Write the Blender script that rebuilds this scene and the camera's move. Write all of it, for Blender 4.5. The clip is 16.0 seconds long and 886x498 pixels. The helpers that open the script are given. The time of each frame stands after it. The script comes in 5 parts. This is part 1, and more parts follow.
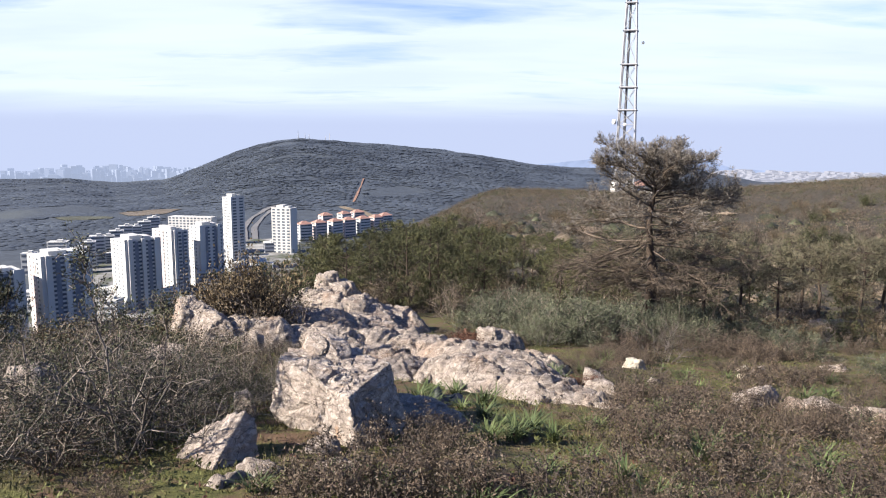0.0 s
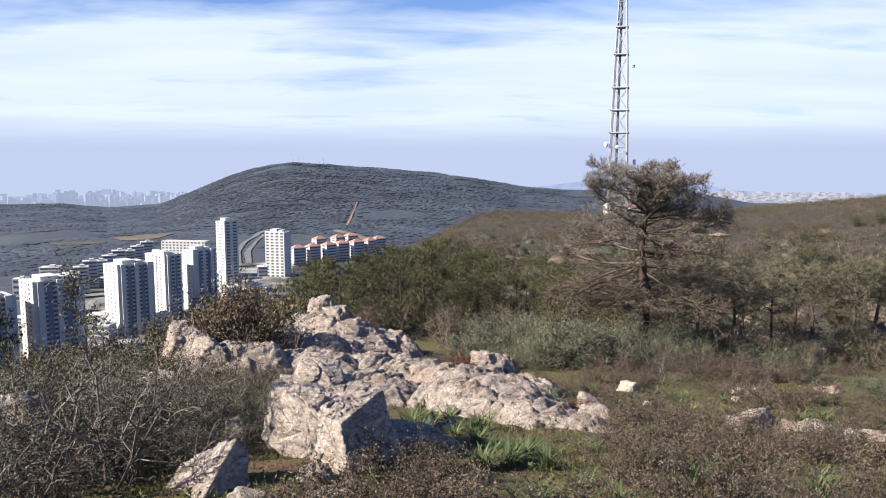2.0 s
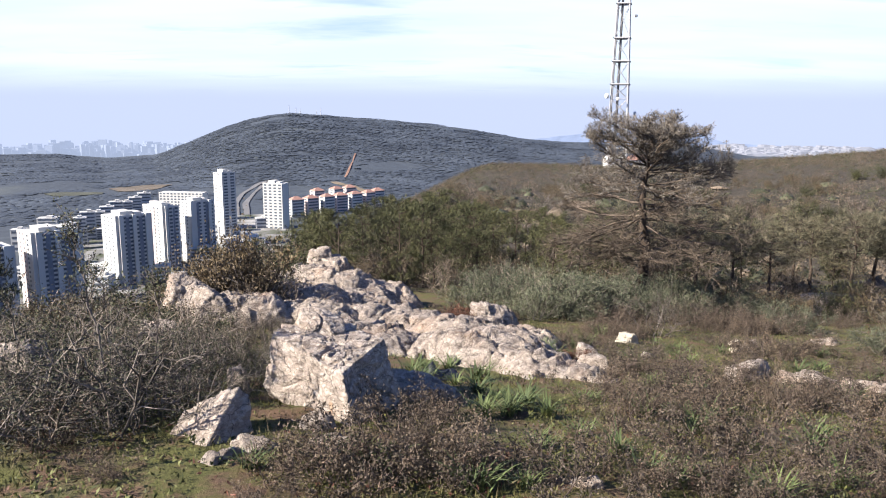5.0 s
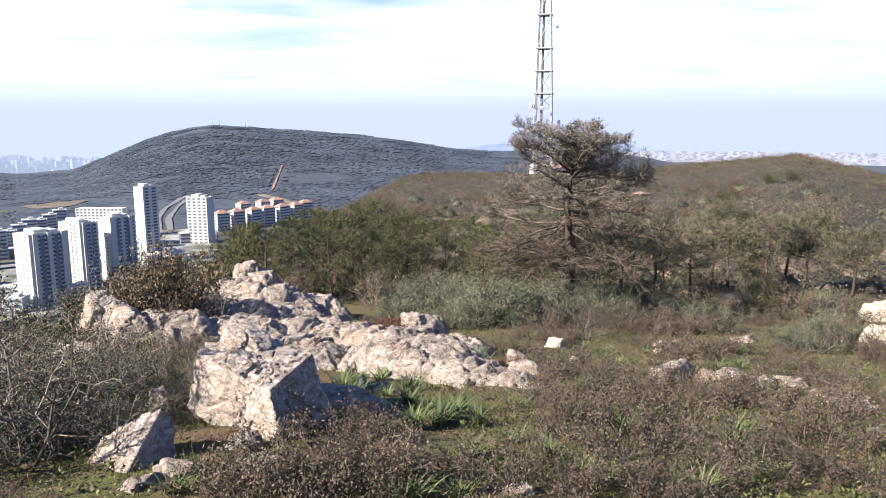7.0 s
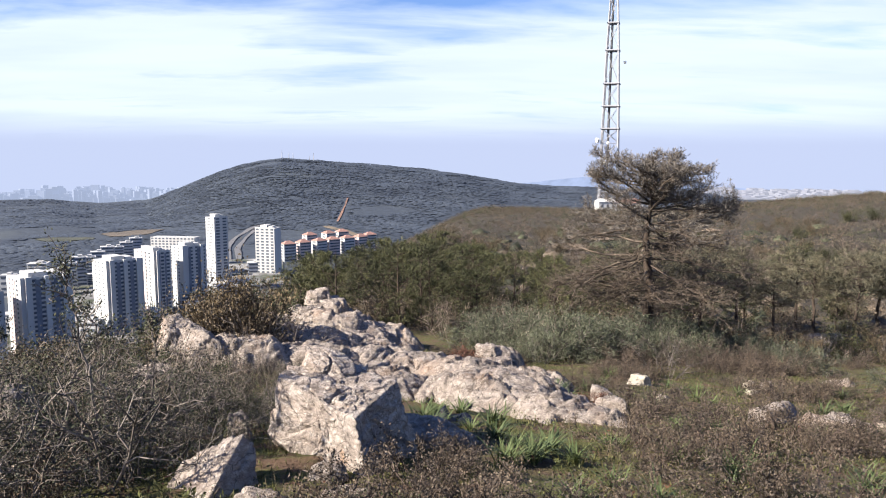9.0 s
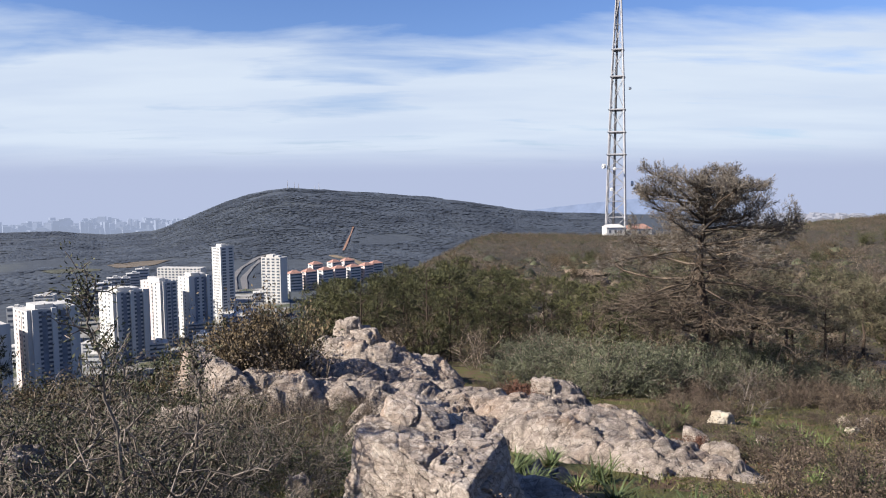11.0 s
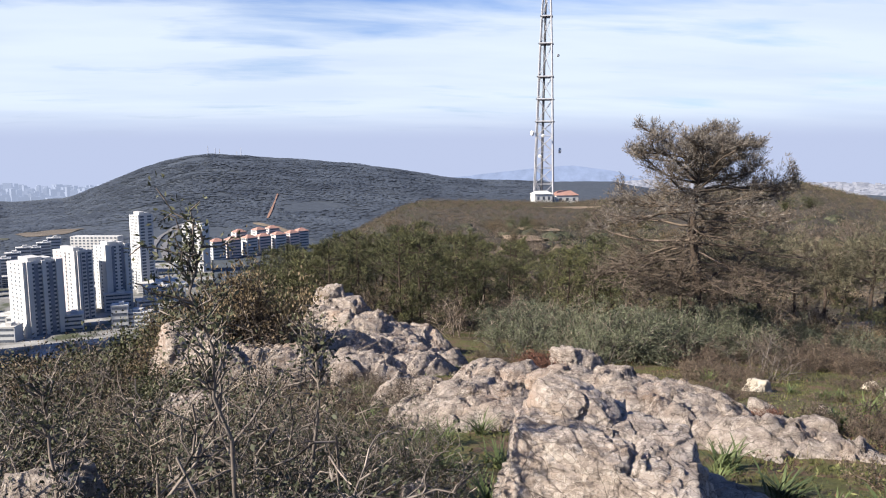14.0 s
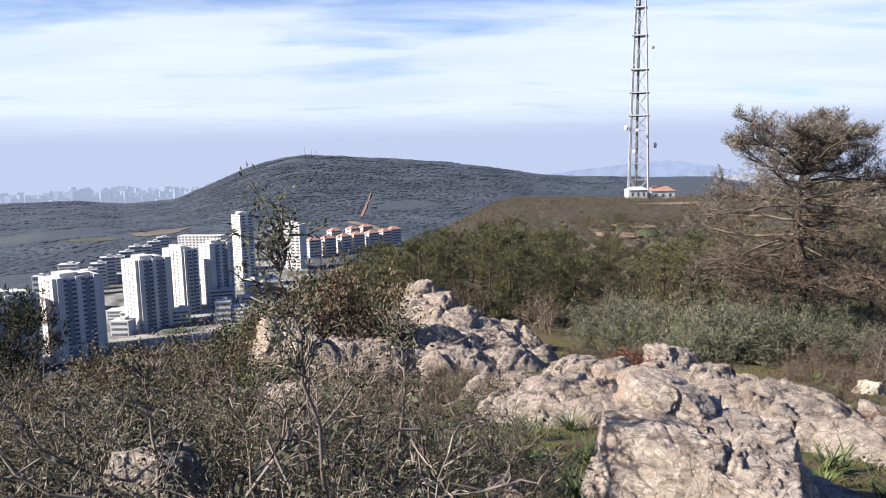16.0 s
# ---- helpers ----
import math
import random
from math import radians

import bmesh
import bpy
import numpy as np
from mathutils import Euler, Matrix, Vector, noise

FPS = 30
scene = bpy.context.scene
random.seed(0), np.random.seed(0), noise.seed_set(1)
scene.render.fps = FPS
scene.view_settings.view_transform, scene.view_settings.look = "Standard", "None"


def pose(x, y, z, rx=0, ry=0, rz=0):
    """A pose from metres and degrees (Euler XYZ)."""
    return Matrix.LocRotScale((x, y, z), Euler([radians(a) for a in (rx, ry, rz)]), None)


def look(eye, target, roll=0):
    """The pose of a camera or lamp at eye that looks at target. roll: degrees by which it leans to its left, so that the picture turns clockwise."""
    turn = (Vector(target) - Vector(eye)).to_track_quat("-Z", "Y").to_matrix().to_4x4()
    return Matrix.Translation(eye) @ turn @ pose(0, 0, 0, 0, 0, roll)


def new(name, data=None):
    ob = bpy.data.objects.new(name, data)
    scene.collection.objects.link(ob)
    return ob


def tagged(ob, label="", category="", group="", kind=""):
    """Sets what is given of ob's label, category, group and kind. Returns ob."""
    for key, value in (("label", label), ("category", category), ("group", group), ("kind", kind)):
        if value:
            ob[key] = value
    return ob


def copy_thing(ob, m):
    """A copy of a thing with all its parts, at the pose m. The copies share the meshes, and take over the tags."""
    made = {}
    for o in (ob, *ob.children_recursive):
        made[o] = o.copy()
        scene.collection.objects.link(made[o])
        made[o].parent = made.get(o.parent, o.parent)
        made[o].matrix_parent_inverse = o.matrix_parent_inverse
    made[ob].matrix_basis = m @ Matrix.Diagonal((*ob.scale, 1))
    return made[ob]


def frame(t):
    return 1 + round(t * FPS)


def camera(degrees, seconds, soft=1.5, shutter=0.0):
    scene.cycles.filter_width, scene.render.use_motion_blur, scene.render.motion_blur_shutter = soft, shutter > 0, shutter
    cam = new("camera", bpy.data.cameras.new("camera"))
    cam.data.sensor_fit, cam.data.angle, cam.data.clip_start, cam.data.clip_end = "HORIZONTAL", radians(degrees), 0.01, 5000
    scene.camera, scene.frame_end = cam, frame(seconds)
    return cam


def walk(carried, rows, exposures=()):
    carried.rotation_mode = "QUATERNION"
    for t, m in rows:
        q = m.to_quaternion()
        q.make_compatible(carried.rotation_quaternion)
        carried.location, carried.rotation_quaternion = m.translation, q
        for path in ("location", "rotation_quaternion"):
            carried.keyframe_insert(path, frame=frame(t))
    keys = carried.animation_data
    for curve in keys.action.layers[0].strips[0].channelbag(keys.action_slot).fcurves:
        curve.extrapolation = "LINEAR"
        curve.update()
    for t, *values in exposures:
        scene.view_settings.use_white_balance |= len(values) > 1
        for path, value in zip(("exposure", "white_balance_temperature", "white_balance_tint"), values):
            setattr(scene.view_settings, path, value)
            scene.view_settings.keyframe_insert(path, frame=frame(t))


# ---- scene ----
cam = camera(61.0, 16.0, soft=1.1)
PATH = [
    (0, (-0.041, -0.047, 1.649), (-0.043, 1.93, 1.346), 0.4),
    (0.5, (-0.033, -0.052, 1.661), (-0.023, 1.923, 1.345), 0.7),
    (1, (-0.033, -0.056, 1.67), (0.026, 1.92, 1.368), 0.7),
    (1.5, (-0.037, -0.045, 1.675), (0.015, 1.936, 1.405), 0.4),
    (2, (-0.026, -0.046, 1.667), (-0.012, 1.939, 1.424), 0.1),
    (2.5, (-0.022, -0.059, 1.673), (-0.025, 1.927, 1.437), -0.4),
    (3, (-0.033, -0.022, 1.641), (-0.039, 1.959, 1.37), -0.4),
    (3.2, (-0.039, -0.007, 1.639), (-0.043, 1.97, 1.334), -0.3),
    (5.3, (-0.06, 0.002, 1.641), (-0.029, 1.966, 1.266), 0.7),
    (5.5, (-0.065, 0.019, 1.638), (0.006, 1.98, 1.255), 1.1),
    (6, (-0.067, 0.015, 1.63), (0.066, 1.968, 1.219), 1.0),
    (6.5, (-0.043, 0.003, 1.644), (0.144, 1.952, 1.236), 0.5),
    (7, (-0.024, 0.015, 1.645), (0.179, 1.975, 1.303), -0.2),
    (7.5, (-0.005, 0.067, 1.616), (0.063, 2.042, 1.304), -0.5),
    (8, (-0.036, 0.108, 1.613), (-0.012, 2.085, 1.312), 0.5),
    (8.5, (-0.145, 0.164, 1.599), (-0.135, 2.143, 1.308), 0.5),
    (9, (-0.251, 0.367, 1.501), (-0.212, 2.351, 1.248), 0.2),
    (9.2, (-0.295, 0.483, 1.471), (-0.248, 2.469, 1.241), -0.0),
    (11.3, (-1.078, 1.794, 1.244), (-1.066, 3.786, 1.065), -0.7),
    (11.5, (-1.175, 1.909, 1.218), (-1.187, 3.9, 1.024), -0.5),
    (12, (-1.415, 2.225, 1.166), (-1.452, 4.219, 1.011), 0.4),
    (12.5, (-1.613, 2.425, 1.106), (-1.691, 4.411, 0.878), 0.6),
    (13, (-1.813, 2.605, 1.089), (-1.765, 4.592, 0.862), -0.0),
    (13.5, (-2.054, 2.716, 1.078), (-1.88, 4.694, 0.838), 0.3),
    (14, (-2.14, 2.766, 1.074), (-1.921, 4.736, 0.807), -0.1),
    (14.5, (-2.1, 2.759, 1.063), (-1.859, 4.725, 0.783), 0.6),
    (15, (-2.093, 2.77, 1.036), (-1.843, 4.735, 0.76), 0.4),
    (15.5, (-2.11, 2.777, 1.031), (-2.027, 4.757, 0.761), -0.7),
    (16, (-2.112, 2.778, 1.034), (-2.135, 4.759, 0.764), -1.2),
]
EXPOSURES = [(0, 1.60), (3, 1.46), (5.5, 1.79), (7, 1.86), (8, 1.65), (9, 1.60), (11.5, 1.20), (12.5, 1.25), (14, 1.42), (16, 1.49)]
walk(cam, [(t, look(eye, target, roll)) for t, eye, target, roll in PATH], EXPOSURES)

# ---- world and sun ----
SUN_AZ, SUN_EL = -112.0, 31.0  # degrees clockwise from +y, and above the horizon


def build_world():
    w = bpy.data.worlds.new("sky")
    scene.world = w
    w.use_nodes = True
    nt = w.node_tree
    nt.nodes.clear()
    N = nt.nodes.new
    L = nt.links.new
    out, bg = N("ShaderNodeOutputWorld"), N("ShaderNodeBackground")
    sky = N("ShaderNodeTexSky")
    sky.sky_type, sky.sun_disc = "NISHITA", False
    sky.sun_elevation, sky.sun_rotation = radians(SUN_EL), radians(SUN_AZ)
    sky.altitude, sky.air_density, sky.dust_density = 300, 1.0, 0.8
    tc, sep = N("ShaderNodeTexCoord"), N("ShaderNodeSeparateXYZ")
    L(tc.outputs["Generated"], sep.inputs[0])
    # thin cloud sheets: a plane high above, seen in perspective
    den = N("ShaderNodeMath"); den.operation = "MAXIMUM"; den.inputs[1].default_value = 0.02
    L(sep.outputs["Z"], den.inputs[0])
    add = N("ShaderNodeMath"); add.operation = "ADD"; add.inputs[1].default_value = 0.10
    L(den.outputs[0], add.inputs[0])
    div = N("ShaderNodeVectorMath"); div.operation = "DIVIDE"
    comb = N("ShaderNodeCombineXYZ")
    L(add.outputs[0], comb.inputs[0]); L(add.outputs[0], comb.inputs[1]); comb.inputs[2].default_value = 1.0
    L(tc.outputs["Generated"], div.inputs[0]); L(comb.outputs[0], div.inputs[1])
    mp = N("ShaderNodeMapping"); mp.inputs["Scale"].default_value = (0.55, 1.15, 0.0); mp.inputs["Location"].default_value = (0.35, 0.15, 0.0)
    mp.inputs["Rotation"].default_value = (0, 0, radians(-12))
    L(div.outputs[0], mp.inputs[0])
    n1 = N("ShaderNodeTexNoise"); n1.inputs["Scale"].default_value = 1.3; n1.inputs["Detail"].default_value = 8; n1.inputs["Roughness"].default_value = 0.55; n1.inputs["Distortion"].default_value = 0.3
    L(mp.outputs[0], n1.inputs["Vector"])
    # cover grows towards the horizon, and is thinner overhead
    cov = N("ShaderNodeMapRange"); cov.inputs["From Min"].default_value = 0.24; cov.inputs["From Max"].default_value = 0.13
    cov.inputs["To Min"].default_value = -0.30; cov.inputs["To Max"].default_value = 0.24
    L(sep.outputs["Z"], cov.inputs["Value"])
    s = N("ShaderNodeMath"); s.operation = "ADD"
    L(n1.outputs["Fac"], s.inputs[0]); L(cov.outputs[0], s.inputs[1])
    cr = N("ShaderNodeValToRGB"); cr.color_ramp.elements[0].position = 0.40; cr.color_ramp.elements[1].position = 0.68
    L(s.outputs[0], cr.inputs[0])
    haze = N("ShaderNodeMapRange"); haze.interpolation_type = "SMOOTHSTEP"
    haze.inputs["From Min"].default_value = 0.008; haze.inputs["From Max"].default_value = 0.055
    haze.inputs["To Min"].default_value = 1.0; haze.inputs["To Max"].default_value = 0.0
    L(sep.outputs["Z"], haze.inputs["Value"])
    skyc = N("ShaderNodeMix"); skyc.data_type = "RGBA"; skyc.blend_type = "MULTIPLY"; skyc.inputs["Factor"].default_value = 1.0
    skyc.inputs[7].default_value = (0.033, 0.041, 0.062, 1)
    L(sky.outputs[0], skyc.inputs[6])
    n2 = N("ShaderNodeTexNoise"); n2.inputs["Scale"].default_value = 1.1; n2.inputs["Detail"].default_value = 6; n2.inputs["Roughness"].default_value = 0.5
    L(mp.outputs[0], n2.inputs["Vector"])
    veil = N("ShaderNodeValToRGB"); veil.color_ramp.elements[0].position, veil.color_ramp.elements[1].position = 0.36, 0.60
    veil.color_ramp.elements[0].color, veil.color_ramp.elements[1].color = CLOUD_THIN, CLOUD
    L(n2.outputs["Fac"], veil.inputs[0])
    mixc = N("ShaderNodeMix"); mixc.data_type = "RGBA"
    L(veil.outputs[0], mixc.inputs[7])
    L(cr.outputs[0], mixc.inputs["Factor"]); L(skyc.outputs[2], mixc.inputs[6])
    mixh = N("ShaderNodeMix"); mixh.data_type = "RGBA"; mixh.inputs[7].default_value = HAZE
    L(haze.outputs[0], mixh.inputs["Factor"]); L(mixc.outputs[2], mixh.inputs[6])
    L(mixh.outputs[2], bg.inputs[0]); bg.inputs[1].default_value = 1.0
    L(bg.outputs[0], out.inputs[0])


CLOUD = (0.299, 0.340, 0.398, 1)
CLOUD_THIN = (0.267, 0.310, 0.381, 1)
HAZE = (0.201, 0.230, 0.316, 1)
build_world()

sun = new("sun", bpy.data.lights.new("sun", "SUN"))
sun.data.energy, sun.data.angle, sun.data.color = 5.0, radians(0.6), (1.0, 0.90, 0.77)
a, e = radians(SUN_AZ), radians(SUN_EL)
SUN_DIR = Vector((math.sin(a) * math.cos(e), math.cos(a) * math.cos(e), math.sin(e)))
sun.matrix_world = look(SUN_DIR * 100, (0, 0, 0))

# ---- materials ----
TONE = 0.64  # reflectance of all leaves, twigs and paints against their dry samples


def material(name, build, rough=0.85, metal=0.0):
    m = bpy.data.materials.new(name)
    m.use_nodes = True
    nt = m.node_tree
    b = nt.nodes["Principled BSDF"]
    b.inputs["Roughness"].default_value, b.inputs["Metallic"].default_value = rough, metal
    b.inputs["Specular IOR Level"].default_value = 0.25
    build(nt, b)
    return m


def noise_tex(nt, scale, detail=4, rough=0.6, vec=None, dist=0.0):
    n = nt.nodes.new("ShaderNodeTexNoise")
    n.inputs["Scale"].default_value, n.inputs["Detail"].default_value = scale, detail
    n.inputs["Roughness"].default_value, n.inputs["Distortion"].default_value = rough, dist
    if vec is None:
        vec = nt.nodes.new("ShaderNodeNewGeometry").outputs["Position"]
    nt.links.new(vec, n.inputs["Vector"])
    return n.outputs["Fac"]


def ramp(nt, fac, *stops):
    r = nt.nodes.new("ShaderNodeValToRGB")
    r.color_ramp.elements[0].position, r.color_ramp.elements[0].color = stops[0][0], (*stops[0][1], 1)
    r.color_ramp.elements[1].position, r.color_ramp.elements[1].color = stops[-1][0], (*stops[-1][1], 1)
    for p, c in stops[1:-1]:
        r.color_ramp.elements.new(p).color = (*c, 1)
    nt.links.new(fac, r.inputs[0])
    return r.outputs[0]


def mix(nt, fac, a, b, mode="MIX"):
    m = nt.nodes.new("ShaderNodeMix")
    m.data_type, m.blend_type = "RGBA", mode
    for value, slot in ((fac, 0), (a, 6), (b, 7)):
        if isinstance(value, (int, float)):
            m.inputs[slot].default_value = value
        elif isinstance(value, tuple):
            m.inputs[slot].default_value = (*value, 1)
        else:
            nt.links.new(value, m.inputs[slot])
    return m.outputs[2]


def bump(nt, b, height, strength=0.5, dist=0.02):
    n = nt.nodes.new("ShaderNodeBump")
    n.inputs["Strength"].default_value, n.inputs["Distance"].default_value = strength, dist
    nt.links.new(height, n.inputs["Height"])
    nt.links.new(n.outputs[0], b.inputs["Normal"])


def plain(name, color, rough=0.8, metal=0.0, vary=0.15, scale=6.0):
    def build(nt, b):
        d = tuple(c * TONE * (1 - vary) for c in color)
        l = tuple(min(1, c * TONE * (1 + vary)) for c in color)
        nt.links.new(ramp(nt, noise_tex(nt, scale), (0.3, d), (0.7, l)), b.inputs["Base Color"])
    return material(name, build, rough, metal)


def leafy(name, lo, hi, scale=3.0, trans=0.06, depth=0.25):
    """Leaves and twigs: each clump and each leaf differs a little."""
    lo, hi = ([c * TONE for c in k] for k in (lo, hi))

    def build(nt, b):
        g = nt.nodes.new("ShaderNodeNewGeometry")
        oi = nt.nodes.new("ShaderNodeObjectInfo")
        c = ramp(nt, g.outputs["Random Per Island"], (0.0, lo), (1.0, hi))
        c2 = ramp(nt, oi.outputs["Random"], (0.0, (0.72, 0.74, 0.78)), (1.0, (1.2, 1.16, 1.1)))
        c = mix(nt, 1.0, c, c2, "MULTIPLY")
        n = ramp(nt, noise_tex(nt, scale), (0.32, (1 - depth, 1 - depth, 1 - depth)), (0.66, (1 + depth, 1 + depth * 0.95, 1 + depth * 0.8)))
        c = mix(nt, 1.0, c, n, "MULTIPLY")
        nt.links.new(c, b.inputs["Base Color"])
        if trans:
            b.inputs["Subsurface Weight"].default_value = 0.0
            tr = nt.nodes.new("ShaderNodeBsdfTranslucent")
            nt.links.new(c, tr.inputs[0])
            ms = nt.nodes.new("ShaderNodeMixShader")
            ms.inputs[0].default_value = trans
            out = nt.nodes["Material Output"]
            nt.links.new(b.outputs[0], ms.inputs[1]); nt.links.new(tr.outputs[0], ms.inputs[2])
            nt.links.new(ms.outputs[0], out.inputs[0])
    return material(name, build, 0.65)


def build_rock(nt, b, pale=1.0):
    p = nt.nodes.new("ShaderNodeNewGeometry").outputs["Position"]
    mp = nt.nodes.new("ShaderNodeMapping")
    mp.inputs["Rotation"].default_value, mp.inputs["Scale"].default_value = (radians(22), radians(-24), radians(-35)), (1.0, 2.2, 6.0)
    nt.links.new(p, mp.inputs[0])
    streak = noise_tex(nt, 3.2, 8, 0.72, mp.outputs[0], 0.4)
    n1, n2, n3 = noise_tex(nt, 1.7, 6, 0.6), noise_tex(nt, 9.0, 8, 0.7), noise_tex(nt, 70.0, 5, 0.75)
    c = ramp(nt, streak, (0.32, (0.114, 0.095, 0.083)), (0.40, (0.213, 0.183, 0.161)), (0.50, (0.299, 0.261, 0.234)), (0.64, (0.380, 0.341, 0.312)))
    c = mix(nt, 1.0, c, ramp(nt, n2, (0.3, (0.647, 0.620, 0.626)), (0.62, (1.12, 1.12, 1.12))), "MULTIPLY")
    warm = ramp(nt, n1, (0.52, (0, 0, 0)), (0.68, (0.5, 0.5, 0.5)))
    c = mix(nt, warm, c, (0.304, 0.207, 0.148))
    # dark lichen and water stains in spots
    l = ramp(nt, noise_tex(nt, 22.0, 6, 0.7), (0.31, (0.7, 0.7, 0.7)), (0.41, (0, 0, 0)))
    c = mix(nt, l, c, (0.095, 0.085, 0.077))
    o = ramp(nt, noise_tex(nt, 5.0, 5, 0.6, dist=1.0), (0.66, (0, 0, 0)), (0.74, (0.55, 0.55, 0.55)))
    c = mix(nt, o, c, (0.350, 0.214, 0.121))
    # pale fresh breaks, and fine pits in the relief
    fresh = ramp(nt, noise_tex(nt, 14.0, 6, 0.75, dist=0.6), (0.52, (0, 0, 0)), (0.60, (0.65, 0.65, 0.65)))
    c = mix(nt, fresh, c, (0.475, 0.433, 0.398))
    nt.links.new(c, b.inputs["Base Color"])
    pits = noise_tex(nt, 30.0, 6, 0.8)
    # hairline joints at two sizes, bent by the grain
    wv = nt.nodes.new("ShaderNodeVectorMath"); wv.operation = "MULTIPLY_ADD"
    wn = nt.nodes.new("ShaderNodeTexNoise"); wn.inputs["Scale"].default_value = 6.0
    nt.links.new(p, wn.inputs["Vector"])
    nt.links.new(wn.outputs["Color"], wv.inputs[0]); wv.inputs[1].default_value = (0.16, 0.16, 0.16); nt.links.new(p, wv.inputs[2])
    for scale, width, dark in ((4.5, 0.022, 0.75), (15.0, 0.035, 0.5)):
        vo = nt.nodes.new("ShaderNodeTexVoronoi")
        vo.feature, vo.inputs["Scale"].default_value = "DISTANCE_TO_EDGE", scale
        nt.links.new(wv.outputs[0], vo.inputs["Vector"])
        c = mix(nt, ramp(nt, vo.outputs["Distance"], (0.0, (dark, dark, dark)), (width, (0, 0, 0))), c, (0.069, 0.056, 0.049))
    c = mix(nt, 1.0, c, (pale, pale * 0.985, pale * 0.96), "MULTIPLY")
    nt.links.new(c, b.inputs["Base Color"])
    h = mix(nt, 0.5, mix(nt, 0.5, n3, pits), mix(nt, 0.5, n2, streak))
    bump(nt, b, h, 1.0, 0.085)


M_ROCK = material("limestone", build_rock, 0.9)
# the same limestone with every colour raised by 1.28
M_BOULDER = material("paler_cream_limestone", lambda nt, b: build_rock(nt, b, 1.28), 0.9)


def build_white_rock(nt, b):
    n2 = noise_tex(nt, 7.0, 8, 0.7)
    nt.links.new(ramp(nt, n2, (0.3, (0.230, 0.202, 0.161)), (0.6, (0.362, 0.327, 0.272)), (0.8, (0.432, 0.397, 0.341))), b.inputs["Base Color"])
    bump(nt, b, n2, 0.6, 0.03)


M_PALE = material("pale_limestone", build_white_rock, 0.9)


def build_ground(nt, b):
    big, mid, fine = noise_tex(nt, 0.55, 5, 0.6), noise_tex(nt, 2.6, 6, 0.65), noise_tex(nt, 38.0, 5, 0.75)
    soil = ramp(nt, fine, (0.25, (0.056, 0.034, 0.022)), (0.55, (0.117, 0.075, 0.049)), (0.8, (0.184, 0.131, 0.092)))
    grass = ramp(nt, fine, (0.25, (0.034, 0.034, 0.010)), (0.55, (0.086, 0.089, 0.028)), (0.8, (0.139, 0.137, 0.056)))
    litter = ramp(nt, noise_tex(nt, 80.0, 3, 0.7), (0.3, (0.034, 0.025, 0.018)), (0.7, (0.123, 0.095, 0.070)))
    near = mix(nt, ramp(nt, mid, (0.47, (0, 0, 0)), (0.60, (1, 1, 1))), grass, soil)
    near = mix(nt, ramp(nt, big, (0.50, (0, 0, 0)), (0.64, (0.8, 0.8, 0.8))), near, litter)
    # beyond the near slope: scrub, then pine forest with clearings, painted bluish for haze
    p = nt.nodes.new("ShaderNodeNewGeometry").outputs["Position"]
    ln = nt.nodes.new("ShaderNodeVectorMath"); ln.operation = "LENGTH"
    nt.links.new(p, ln.inputs[0])
    scrub = ramp(nt, noise_tex(nt, 0.5, 8, 0.75), (0.3, (0.017, 0.014, 0.010)), (0.5, (0.040, 0.033, 0.024)), (0.7, (0.066, 0.055, 0.042)))
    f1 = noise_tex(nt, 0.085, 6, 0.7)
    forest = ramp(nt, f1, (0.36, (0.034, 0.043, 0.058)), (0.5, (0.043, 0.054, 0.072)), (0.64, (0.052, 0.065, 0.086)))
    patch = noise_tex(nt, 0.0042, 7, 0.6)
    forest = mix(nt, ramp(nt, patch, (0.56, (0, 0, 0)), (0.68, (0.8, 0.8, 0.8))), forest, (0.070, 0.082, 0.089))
    def band(lo, hi):
        mr = nt.nodes.new("ShaderNodeMapRange")
        mr.inputs["From Min"].default_value, mr.inputs["From Max"].default_value = lo, hi
        nt.links.new(ln.outputs["Value"], mr.inputs["Value"])
        return mr.outputs[0]
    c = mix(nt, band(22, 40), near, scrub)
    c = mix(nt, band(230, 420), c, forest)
    nt.links.new(c, b.inputs["Base Color"])
    bump(nt, b, mix(nt, 0.5, fine, mid), 0.7, 0.05)


M_GROUND = material("hill_ground", build_ground, 0.95)
M_BARK = plain("pine_bark", (0.075, 0.056, 0.044), 0.95, vary=0.5, scale=25)
M_BARE = leafy("bare_twig", (0.055, 0.045, 0.040), (0.36, 0.31, 0.275), trans=0.0, depth=0.4)
M_HEATH_TWIG = leafy("heath_twig", (0.045, 0.033, 0.029), (0.20, 0.150, 0.130), trans=0.0)
M_HEATH = leafy("heath_leaf", (0.046, 0.037, 0.029), (0.205, 0.162, 0.125), depth=0.4)
M_OLIVE = leafy("grey_green_leaf", (0.050, 0.062, 0.040), (0.195, 0.215, 0.150), depth=0.35)
M_GREEN = leafy("green_leaf", (0.03, 0.038, 0.017), (0.12, 0.13, 0.06))
M_BRONZE = leafy("bronze_leaf", (0.050, 0.040, 0.025), (0.215, 0.168, 0.105))
M_NEEDLE = leafy("pine_needle", (0.030, 0.037, 0.017), (0.165, 0.172, 0.082))
M_DARK = leafy("dark_needle", (0.012, 0.016, 0.010), (0.055, 0.065, 0.035))
M_DRYNEEDLE = leafy("dry_pine_needle", (0.105, 0.094, 0.084), (0.315, 0.284, 0.252))
M_DARKOLIVE = leafy("dark_olive_leaf", (0.034, 0.040, 0.024), (0.120, 0.130, 0.078), scale=0.5, depth=0.45)
